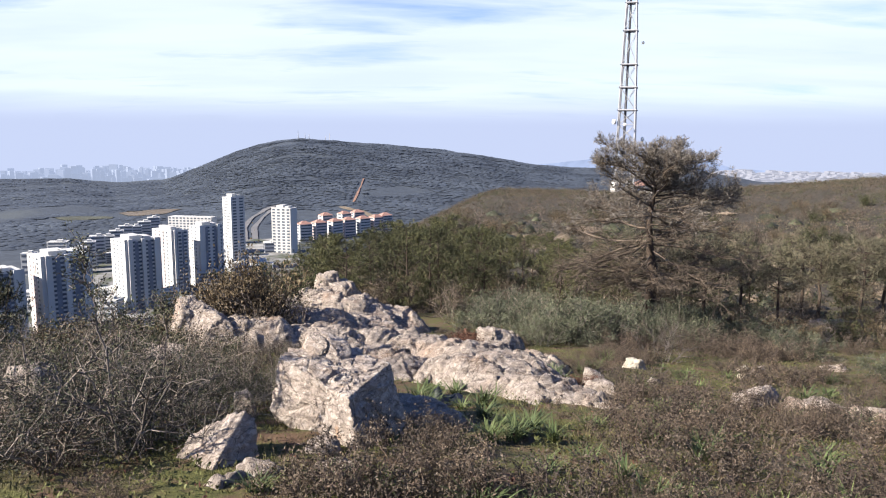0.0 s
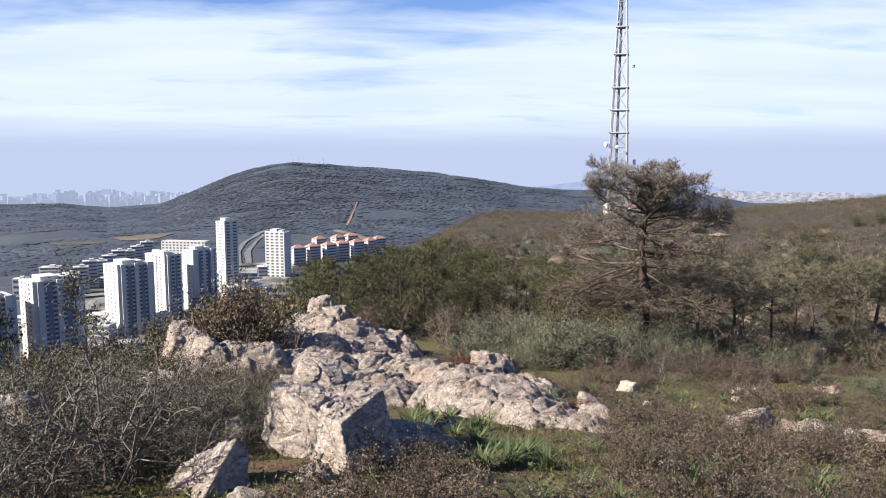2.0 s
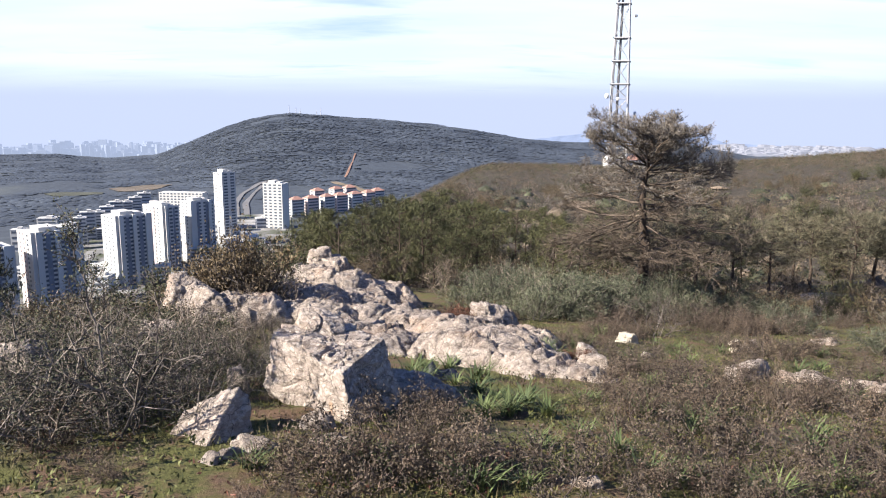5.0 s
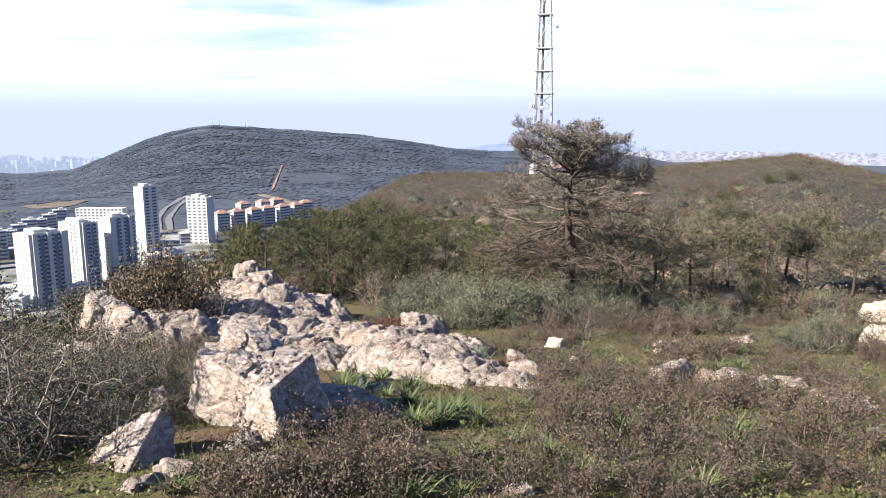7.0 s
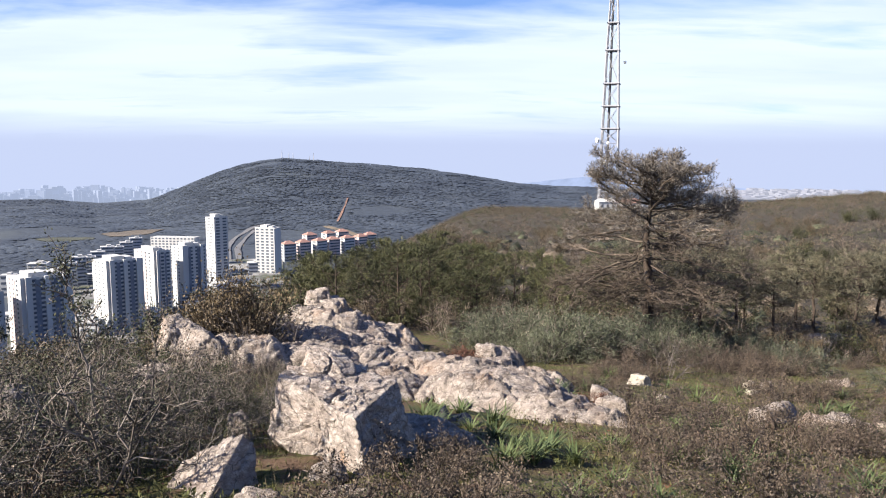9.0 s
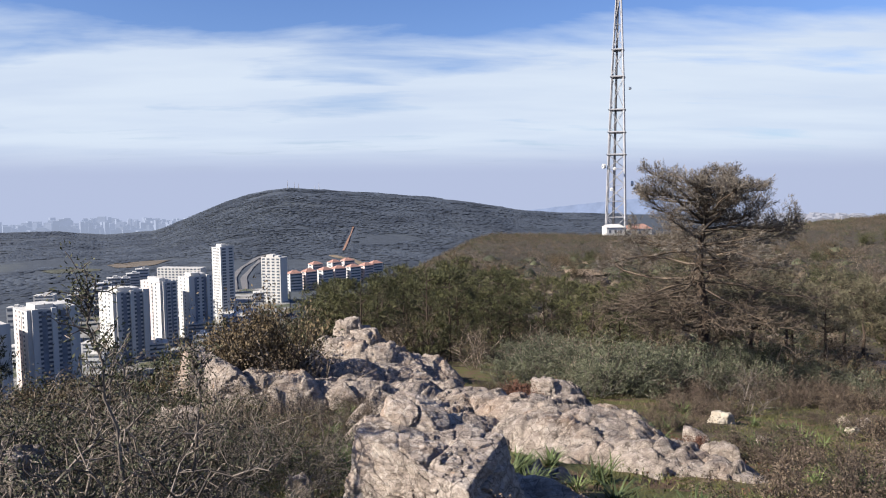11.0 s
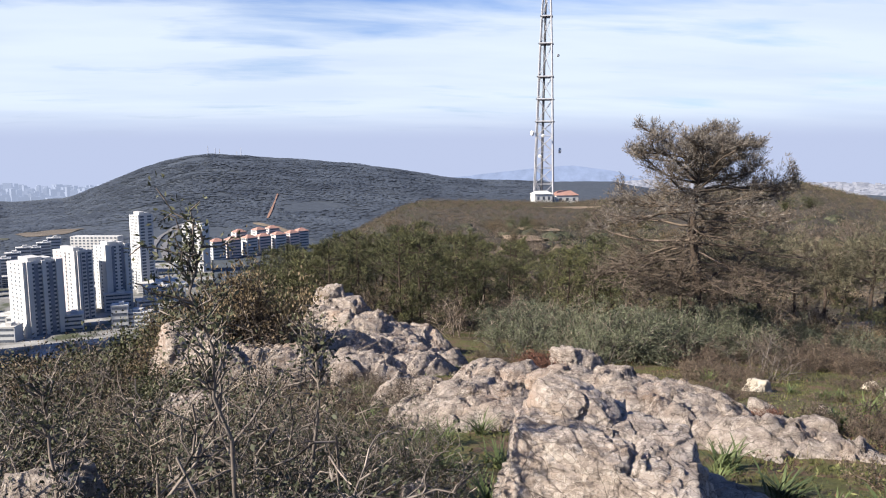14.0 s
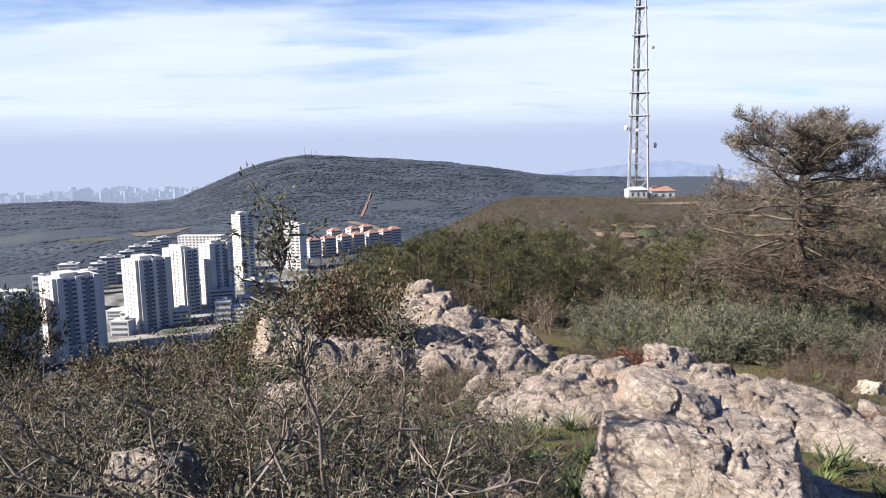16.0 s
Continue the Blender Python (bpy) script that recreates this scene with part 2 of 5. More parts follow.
M_STRAP = leafy("strap_leaf", (0.070, 0.105, 0.042), (0.190, 0.240, 0.100))
M_GRASS = leafy("grass_blade", (0.055, 0.062, 0.02), (0.185, 0.18, 0.07))
M_STRAW = leafy("dry_grass", (0.17, 0.135, 0.08), (0.36, 0.29, 0.19))
M_RED = leafy("reddish_dry_litter", (0.10, 0.045, 0.030), (0.25, 0.11, 0.075), trans=0.0)

# ---- the lie of the land ----
C15, S15 = math.cos(radians(15)), math.sin(radians(15))
CREST_U = (-400, -30, -5, 0, 6, 12, 23, 40, 60, 100, 190, 285, 340, 600, 900)
CREST_Z = (-60, 0.9, 0.35, 0, -0.9, -2.13, -4.1, -6.3, -7.6, -9.6, -14, -19.4, -26, -110, -150)
SKYLINE_AZ = (-180, -60, -30.5, -26.5, -23.7, -20.4, -18.1, -15.3, -12.6, -10.8, -7.9, -0.9, 2.7, 6.1, 9.5, 19.1, 22.6, 60, 180)
SKYLINE_EL = (-3.3, -3.3, -3.23, -3.25, -3.65, -3.5, -2.53, -1.36, -0.62, -0.4, -0.59, -1.1, -1.58, -2.18, -2.48, -2.59, -3.41, -3.5, -3.3)
VALLEY = -138.0


def smooth(x, lo, hi):
    t = np.clip((x - lo) / (hi - lo), 0, 1)
    return t * t * (3 - 2 * t)


def ground_np(x, y):
    """Height of the ground: a ridge towards the mast, a steep fall on its left, the valley and the hills behind."""
    x, y = np.asarray(x, float), np.asarray(y, float)
    u, v = x * S15 + y * C15, -x * C15 + y * S15
    z = np.interp(u, CREST_U, CREST_Z)
    z = z + 0.1 * np.maximum(-v - 5, 0) * np.clip((u - 10) / 40, 0, 1) * (1 - smooth(u, 290, 500))
    z = z - 0.35 * np.maximum(-v - 0.29 * np.maximum(u, 0), 0) * np.clip((u - 24) / 30, 0, 1) * (1 - smooth(u, 290, 500))
    d = np.maximum(v - (1.5 + 0.17 * np.maximum(u, 0)), 0)
    z = z - np.where(d < 12.5, 0.02 * d * d, 3.125 + 0.5 * (d - 12.5))
    z = np.maximum(z, VALLEY)
    r, az = np.hypot(x, y), np.degrees(np.arctan2(x, y))
    peak = 2500 * np.tan(np.radians(np.interp(az, SKYLINE_AZ, SKYLINE_EL)))
    rise = smooth(r, 1150, 2500) * (1 - smooth(r, 2500, 3600))
    far = VALLEY - (160 - 85 * smooth(az, 12, 22)) * smooth(r, 2000, 3600)
    return z + (np.maximum(peak, VALLEY - 45) - far) * rise + (far - VALLEY)


def far_relief(x, y):
    r = math.hypot(x, y)
    return min(6.0, r * 0.0016) * noise.fractal(Vector((x, y, 0)) * 0.006, 0.7, 2.0, 5) if r > 500 else 0.0


def ground(x, y):
    return float(ground_np(x, y))


def link_mesh(name, V, F, mat, parent=None, label="", flat=False):
    """One mesh object from arrays of vertices and faces."""
    me = bpy.data.meshes.new(name)
    me.from_pydata(np.asarray(V).tolist(), [], F if isinstance(F, list) else F.tolist())
    me.materials.append(mat)
    if not flat:
        me.polygons.foreach_set("use_smooth", np.ones(len(me.polygons), bool))
    ob = new(name, me)
    if parent is not None:
        ob.parent = parent
    if label:
        tagged(ob, label)
    return ob


def part(name, bm, mat, parent=None, label=""):
    me = bpy.data.meshes.new(name)
    bm.to_mesh(me)
    bm.free()
    me.materials.append(mat)
    ob = new(name, me)
    if parent is not None:
        ob.parent = parent
    if label:
        tagged(ob, label)
    return ob


def thing(name, m, label, category, group="", kind=""):
    ob = new(name)
    ob.matrix_basis = m
    return tagged(ob, label, category, group, kind)


def build_land():
    az = np.radians(np.concatenate([np.arange(-180, -48, 4), np.arange(-48, 48, 0.5), np.arange(48, 180, 4)]))
    r = np.concatenate([[0.0], np.geomspace(0.4, 4900, 240)])
    A, R = np.meshgrid(az, r)
    X, Y = R * np.sin(A), R * np.cos(A)
    Z = ground_np(X, Y)
    flat = np.stack([X, Y, Z], -1).reshape(-1, 3)
    rr = R.reshape(-1)
    for i, p in enumerate(flat):
        if rr[i] < 60:
            q = Vector((p[0], p[1], 0))
            p[2] += 0.05 * noise.fractal(q * 1.1, 0.7, 2.0, 4) * min(1, 8 / (rr[i] + 1) + 0.4)
        elif rr[i] > 500:
            p[2] += far_relief(p[0], p[1])
    n, k = len(az), len(r)
    i, j = np.meshgrid(np.arange(k - 1), np.arange(n), indexing="ij")
    a, b = i * n + j, i * n + (j + 1) % n
    F = np.stack([a, a + n, b + n, b], -1).reshape(-1, 4)[:, ::-1]
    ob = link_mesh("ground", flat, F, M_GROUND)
    return tagged(ob, "hilltop ground with soil, moss and wooded hills beyond", "ground", kind="structure")


build_land()
# ---- rocks ----


def voronoi(P, seed):
    """Cells round jittered points: nearest and second distance, three random numbers of the cell, and the way from its point."""
    base = np.floor(P)
    best, second = np.full(len(P), 9.0), np.full(len(P), 9.0)
    rand, way = np.zeros((len(P), 3)), np.zeros((len(P), 3))

    def chance(C, k):
        h = np.sin(C @ np.array([127.1, 311.7, 74.7]) + k * 17.3 + seed * 3.71) * 43758.5453
        return h - np.floor(h)

    for i in (-1, 0, 1):
        for j in (-1, 0, 1):
            for k in (-1, 0, 1):
                C = base + (i, j, k)
                d = P - C - np.stack([chance(C, q) for q in (1, 2, 3)], 1)
                r = np.linalg.norm(d, axis=1)
                near = r < best
                second = np.where(near, best, np.minimum(second, r))
                best = np.where(near, r, best)
                way[near] = d[near]
                rand[near] = np.stack([chance(C[near], q) for q in (4, 5, 6)], 1)
    return best, second, rand, way


def fracture(P, seed, sizes=((0.42, 0.075), (0.16, 0.034), (0.06, 0.012)), stretch=(0.5, 1.0, 1.5), spin=-35):
    """Broken limestone relief: blocks of several sizes, each set higher or lower and tilted, with open joints between."""
    k, t = math.cos(radians(spin)), math.sin(radians(spin))
    Q = np.stack([(P[:, 0] * k - P[:, 1] * t) * stretch[0], (P[:, 0] * t + P[:, 1] * k) * stretch[1], P[:, 2] * stretch[2] + 0.35 * P[:, 0]], 1)
    wob = np.array([noise.noise_vector(Vector(q) * 2.3 + Vector((seed, 0, 0))) for q in Q])
    d = np.zeros(len(P))
    for n, (size, amp) in enumerate(sizes):
        f1, f2, rand, way = voronoi((Q + wob * 0.10) / size, seed + n * 7)
        d += amp * ((rand[:, 0] - 0.5) * 1.6 + ((rand - 0.5) * way).sum(1) * 1.6)
        d -= amp * 1.1 * np.clip(1 - (f2 - f1) / 0.10, 0, 1) * (rand[:, 1] > 0.3)
    return d


def rock(name, x, y, top, size, turn=0.0, tilt=(0.0, 0.0), seed=0, cuts=12, relief=1.0, detail=5, mat=None, label="", category="rock", group="", planes=(), flat=0.85, centre=None):
    """A broken, weathered block: the body bounded by flat faces, cracked and layered. top: its height over the ground. planes: (normal, distance in metres)."""
    rng = np.random.default_rng(seed)
    bm = bmesh.new()
    bmesh.ops.create_icosphere(bm, subdivisions=detail, radius=1.0)
    U = np.array([v.co for v in bm.verts])
    S = np.array(size, float)
    if planes:
        N = np.array([n for n, _ in planes], float)
        N /= np.linalg.norm(N, axis=1, keepdims=True)
        D = np.array([d for _, d in planes])
        S = np.ones(3)
    else:
        N = rng.normal(size=(cuts, 3)); N[:, 2] = np.abs(N[:, 2]) * 0.7
        N = np.concatenate([N, [[1, 0.1, 0.2], [-1, 0, 0.25], [0.1, 1, 0.2], [0, -1, 0.3], [0, 0, -1], [0.12 * rng.normal(), 0.12 * rng.normal(), 1]]])
        N /= np.linalg.norm(N, axis=1, keepdims=True)
        D = np.r_[rng.uniform(0.72, 1.02, cuts), 0.9, 0.9, 0.9, 0.9, 1.0, flat]
    P = U * (D[None] / np.maximum(U @ N.T, 0.05)).min(1)[:, None] * S
    big = float(max(size))
    amp = min(1.0, 0.25 + big * 0.9) * relief
    d = fracture(P, seed, ((0.55 * big + 0.05, 0.045 * amp), (0.15, 0.032 * amp), (0.05, 0.013 * amp)), (0.8, 1.0, 1.4))
    soft = np.array([noise.fractal(Vector(p) * 5 + Vector((seed, 3, 0)), 0.8, 2.1, 5) for p in P])
    for v, p, u, k in zip(bm.verts, P, U, d + soft * 0.022 * amp):
        v.co = Vector(p + u * k)
    ob = part(name, bm, mat or M_ROCK)
    zmax = max(v.co.z for v in ob.data.vertices)
    ob.matrix_basis = pose(x, y, ground(x, y) + (top - zmax if centre is None else centre), tilt[0], tilt[1], turn)
    ob.data.polygons.foreach_set("use_smooth", np.ones(len(ob.data.polygons), bool))
    return tagged(ob, label or "weathered grey limestone rock set in the ground", category, group)


def ledge(x, y, a, b, turn, h, sx, sy, seed, parent, step=0.022):
    """A slab of the bedrock that crops out: a broken top that slopes by sx and sy along its own axes, and ragged edges."""
    gx, gy = np.arange(-a * 1.25, a * 1.25, step), np.arange(-b * 1.35, b * 1.35, step)
    X, Y = np.meshgrid(gx, gy)
    L = np.stack([X.ravel(), Y.ravel(), np.zeros(X.size)], 1)
    k, t = math.cos(radians(turn)), math.sin(radians(turn))
    W = np.stack([x + L[:, 0] * k - L[:, 1] * t, y + L[:, 0] * t + L[:, 1] * k], 1)
    low = np.array([noise.fractal(Vector((p[0] * 1.3, p[1] * 1.3, seed)), 0.9, 2.0, 5) for p in W])
    _, _, rand, way = voronoi(np.stack([L[:, 0] / 0.42, L[:, 1] / 0.26, np.full(len(L), seed + 0.5)], 1), seed)
    edge = (np.abs(L[:, 0] / a) ** 2.3 + np.abs(L[:, 1] / b) ** 2.3) ** (1 / 2.3) + 0.16 * low + 0.16 * (rand[:, 0] - 0.5)
    top = h + sx * L[:, 0] + sy * L[:, 1] + 0.07 * low
    top = top + fracture(np.stack([W[:, 0], W[:, 1], top], 1), seed, ((0.34, 0.050), (0.15, 0.030), (0.06, 0.012)), (0.38, 1.0, 0.6))
    drop = 0.72 * np.clip((edge - 0.42) / 0.66, 0, 1) ** 1.4 + 0.28 * smooth(edge, 0.92, 1.06)
    over = np.maximum(top * (1 - drop) - 0.30 * drop, -0.30)
    Z = ground_np(W[:, 0], W[:, 1]) + over
    n = len(gx)
    i, j = np.meshgrid(np.arange(len(gy) - 1), np.arange(n - 1), indexing="ij")
    q = (i * n + j).reshape(-1)
    F = np.stack([q, q + 1, q + n + 1, q + n], 1)
    F = F[(over[F] > -0.29).any(1)]
    used = np.unique(F)
    at = np.zeros(len(L), int); at[used] = np.arange(len(used))
    V = np.stack([W[used, 0], W[used, 1], Z[used]], 1)
    return link_mesh("slab", V, at[F], M_ROCK, parent)


# the big boulder beside the way, with a domed cap
BOULDER = (((-0.64, -0.77, 0.10), 0.24), ((0.85, -0.33, 0.35), 0.44), ((0.12, -0.10, 0.98), 0.33), ((-0.60, -0.45, -0.66), 0.31), ((-0.2, 0.95, 0.2), 0.50), ((-0.97, 0.2, 0.15), 0.51), ((0.6, 0.75, 0), 0.52), ((0, 0, -1), 0.55))
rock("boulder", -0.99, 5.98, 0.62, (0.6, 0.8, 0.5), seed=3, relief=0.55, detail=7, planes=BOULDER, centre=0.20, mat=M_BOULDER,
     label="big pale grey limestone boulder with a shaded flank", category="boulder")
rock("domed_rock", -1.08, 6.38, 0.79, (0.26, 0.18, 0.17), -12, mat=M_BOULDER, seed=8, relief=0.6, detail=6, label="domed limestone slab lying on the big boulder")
TIERS = [thing("rock_outcrop", pose(0, 0, 0), label, "rock outcrop", "limestone outcrop") for label in (
    "low sloping limestone outcrop with cracked slabs and tufts", "long layered limestone outcrop below the peaked one", "layered limestone outcrop with a small peaked block on top")]
# tier, centre, half length and width, turn, height, slopes along and across
for tier, x, y, a, b, turn, h, sx, sy, seed in (
    (0, 0.55, 9.25, 1.10, 0.85, -33, 0.40, -0.08, 0.16, 11),
    (0, 1.35, 8.25, 0.95, 0.50, -36, 0.20, -0.14, 0.12, 33),
    (0, -1.00, 9.75, 1.00, 0.80, 8, 0.30, 0.05, 0.10, 12),
    (0, -0.45, 11.75, 0.75, 0.62, -10, 0.36, 0.0, 0.10, 13),
    (0, 0.45, 10.85, 1.15, 0.80, -25, 0.36, -0.02, 0.08, 14),
    (0, 1.30, 11.3, 0.75, 0.60, -35, 0.24, -0.05, 0.05, 28),
    (0, 1.05, 13.2, 0.42, 0.36, 20, 0.46, 0.0, 0.0, 15),
    (0, -1.55, 11.0, 0.60, 0.45, 5, 0.22, 0.0, 0.1, 27),
    (1, -3.45, 13.3, 1.00, 0.60, 6, 0.62, -0.10, 0.10, 16),
    (1, -2.30, 13.6, 1.10, 0.62, 8, 0.42, -0.06, 0.12, 17),
    (1, -1.30, 13.9, 0.75, 0.50, 14, 0.30, -0.05, 0.10, 18),
    (1, -0.80, 14.9, 0.48, 0.34, 0, 0.28, 0.0, 0.05, 35),
    (1, -4.35, 13.2, 0.50, 0.45, 20, 0.85, -0.15, 0.10, 19),
    (2, -2.75, 15.4, 1.45, 0.52, 4, 0.66, -0.10, 0.18, 20),
    (2, -1.55, 15.8, 0.95, 0.50, -8, 0.46, -0.14, 0.15, 30),
    (2, -2.50, 16.7, 1.55, 0.72, -8, 0.98, -0.16, 0.22, 21),
    (2, -1.20, 16.9, 0.95, 0.55, -15, 0.62, -0.22, 0.12, 23),
    (2, -3.75, 16.5, 0.75, 0.50, 5, 0.92, 0.05, 0.10, 24),
):
    ledge(x, y, a, b, turn, h, sx, sy, seed, TIERS[tier])
for tier, x, y, top, size, turn, seed in ((2, -2.75, 17.15, 1.48, (0.30, 0.28, 0.42), 20, 22), (2, -2.35, 17.0, 1.22, (0.42, 0.32, 0.40), -20, 25), (1, -4.60, 13.3, 1.12, (0.40, 0.34, 0.50), 40, 26), (1, -4.1, 13.0, 0.86, (0.34, 0.28, 0.40), 10, 36), (0, 0.85, 13.1, 0.52, (0.26, 0.22, 0.3), 40, 37)):
    block = rock("block", x, y, top, size, turn, seed=seed, relief=0.9, cuts=7)
    del block["label"], block["category"]
    block.parent = TIERS[tier]
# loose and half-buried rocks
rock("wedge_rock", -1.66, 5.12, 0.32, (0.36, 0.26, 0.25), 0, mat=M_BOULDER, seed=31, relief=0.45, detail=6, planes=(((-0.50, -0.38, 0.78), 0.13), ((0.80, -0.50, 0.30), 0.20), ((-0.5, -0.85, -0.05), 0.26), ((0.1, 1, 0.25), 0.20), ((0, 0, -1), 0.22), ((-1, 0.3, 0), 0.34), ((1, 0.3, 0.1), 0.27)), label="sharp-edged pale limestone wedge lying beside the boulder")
for x, y, top, size, turn, seed in (
    (-1.28, 4.75, 0.10, (0.20, 0.12, 0.12), 10, 32), (-1.45, 4.55, 0.08, (0.18, 0.10, 0.12), 60, 33), (-0.95, 5.35, 0.12, (0.14, 0.10, 0.12), 0, 34),
    (-0.75, 4.85, 0.09, (0.22, 0.12, 0.10), -10, 35), (-1.85, 6.5, 0.22, (0.12, 0.10, 0.2), 0, 36), (-2.4, 6.7, 0.10, (0.6, 0.25, 0.2), 10, 37),
    (-0.25, 6.55, 0.20, (0.55, 0.35, 0.30), -10, 38), (1.9, 8.9, 0.20, (0.22, 0.14, 0.18), -20, 39), (2.05, 10.0, 0.22, (0.18, 0.16, 0.2), 0, 40),
    (0.1, 8.6, 0.12, (0.14, 0.10, 0.12), 0, 41), (0.75, 9.0, 0.2, (0.16, 0.12, 0.14), 0, 42), (-0.1, 9.1, 0.1, (0.3, 0.14, 0.12), 0, 43),
    (3.75, 8.75, 0.22, (0.42, 0.22, 0.26), 40, 44), (4.45, 8.6, 0.15, (0.55, 0.28, 0.24), -8, 45), (4.95, 8.2, 0.17, (0.42, 0.24, 0.24), -25, 46),
    (5.2, 7.55, 0.09, (0.40, 0.16, 0.18), -30, 47), (4.95, 6.95, 0.06, (0.35, 0.15, 0.15), -35, 48), (4.4, 5.75, 0.04, (0.30, 0.12, 0.10), -5, 49),
    (5.3, 12.2, 0.15, (0.14, 0.12, 0.15), 0, 50), (10.9, 20.3, 0.62, (1.15, 0.5, 0.6), -8, 51), (9.3, 19.6, 0.3, (0.4, 0.3, 0.3), 0, 52),
    (7.2, 13.4, 0.14, (0.30, 0.2, 0.22), 0, 53), (7.9, 22.6, 0.35, (0.5, 0.35, 0.4), 0, 54), (-3.45, 6.0, 0.62, (0.30, 0.26, 0.5), 15, 55), (-4.4, 6.2, 0.35, (0.3, 0.25, 0.35), 15, 56),
    (-3.6, 9.4, 0.45, (0.35, 0.3, 0.4), 0, 57), (0.9, 4.3, 0.07, (0.13, 0.09, 0.09), 0, 58), (3.0, 10.3, 0.1, (0.12, 0.08, 0.1), 0, 59), (-0.35, 13.1, 0.3, (0.4, 0.3, 0.3), 0, 60),
):
    rock("rock", x, y, top, size, turn, seed=seed, cuts=9, relief=0.8, detail=5 if max(size) > 0.3 else 4, label="grey limestone rock half buried among low shrubs", group="loose rocks")
for x, y, top, size, turn, seed in ((3.13, 12.0, 0.20, (0.20, 0.12, 0.16), -15, 61), (13.3, 17.6, 0.50, (0.52, 0.42, 0.42), 0, 62), (9.95, 13.1, 0.40, (0.40, 0.32, 0.34), 0, 63),
                                    (5.15, 12.5, 0.12, (0.12, 0.09, 0.1), 0, 64), (4.8, 11.6, 0.1, (0.13, 0.08, 0.1), 30, 65)):
    rock("pale_rock", x, y, top, size, turn, seed=seed, cuts=8, relief=0.6, detail=5, mat=M_PALE, label="pale cream limestone rock lying on open ground", group="pale rocks")
# ---- plants ----


def tubes(A, B, ra, rb, sides=3):
    """Thin tapered rods from A to B, as vertices and faces."""
    A, B = np.asarray(A, float), np.asarray(B, float)
    d = B - A
    d /= np.linalg.norm(d, axis=1, keepdims=True) + 1e-9
    h = np.where(np.abs(d[:, 2:3]) < 0.9, [[0, 0, 1.0]], [[1.0, 0, 0]])
    p = np.cross(d, h); p /= np.linalg.norm(p, axis=1, keepdims=True)
    q = np.cross(d, p)
    n = len(A)
    ang = np.arange(sides) * 2 * np.pi / sides
    ring = p[:, None] * np.cos(ang)[None, :, None] + q[:, None] * np.sin(ang)[None, :, None]
    V = np.concatenate([A[:, None] + ring * np.asarray(ra)[:, None, None], B[:, None] + ring * np.asarray(rb)[:, None, None]], 1).reshape(-1, 3)
    base = (np.arange(n) * 2 * sides)[:, None, None]
    k = np.arange(sides)
    F = (base + np.stack([k, (k + 1) % sides, sides + (k + 1) % sides, sides + k], -1)[None]).reshape(-1, 4)
    return V, F


def blades(P, D, L, W, rng, fold=0.25):
    """Leaves: narrow diamonds from P along D, each bent along its middle."""
    n = len(P)
    D = D / (np.linalg.norm(D, axis=1, keepdims=True) + 1e-9)
    s = np.cross(D, rng.normal(size=(n, 3))); s /= np.linalg.norm(s, axis=1, keepdims=True) + 1e-9
    t = np.cross(D, s)
    L, W = np.broadcast_to(L, n)[:, None], np.broadcast_to(W, n)[:, None]
    mid = P + D * L * 0.5
    V = np.stack([P, mid + s * W * 0.5 + t * W * fold, P + D * L, mid - s * W * 0.5 + t * W * fold], 1).reshape(-1, 3)
    b = (np.arange(n) * 4)[:, None]
    return V, b + np.array([[0, 1, 2, 3]])


def grow(rng, stems, height, spread, levels=3, kids=4, lean=0.35, r0=0.012, wander=0.35, shorten=0.6, segs=3):
    """A bush's wood as rods, and its twigs' ends with their directions."""
    A, B, RA, RB, tips, ways, last = [], [], [], [], [], [], []

    def branch(p, d, length, r, level):
        pts = [p]
        for k in range(segs):
            d = d + rng.normal(size=3) * wander * 0.5
            d[2] += 0.06
            d = d / np.linalg.norm(d)
            q = pts[-1] + d * length / segs
            A.append(pts[-1]); B.append(q); RA.append(r * (1 - k / segs * 0.5)); RB.append(r * (1 - (k + 1) / segs * 0.5)); last.append(level == levels)
            pts.append(q)
            if level >= levels - 1 or k == segs - 1:
                tips.append(q); ways.append(d)
        if level < levels:
            for _ in range(kids):
                i = rng.integers(1, len(pts))
                f = rng.random()
                s = pts[i - 1] * (1 - f) + pts[i] * f
                nd = d + rng.normal(size=3) * 0.75
                nd[2] = nd[2] * 0.8 + 0.12
                branch(s, nd / np.linalg.norm(nd), length * shorten * rng.uniform(0.6, 1.15), r * 0.60, level + 1)

    for _ in range(stems):
        a, o = rng.uniform(0, 2 * np.pi), rng.random() ** 0.5
        d = np.array([math.cos(a) * lean * 2 * o, math.sin(a) * lean * 2 * o, 1.0])
        branch(np.array([math.cos(a) * spread * o * 0.35, math.sin(a) * spread * o * 0.35, -0.03]), d / np.linalg.norm(d), height * rng.uniform(0.45, 0.75), r0, 1)
    return [np.array(z) for z in (A, B, RA, RB, tips, ways, last)]


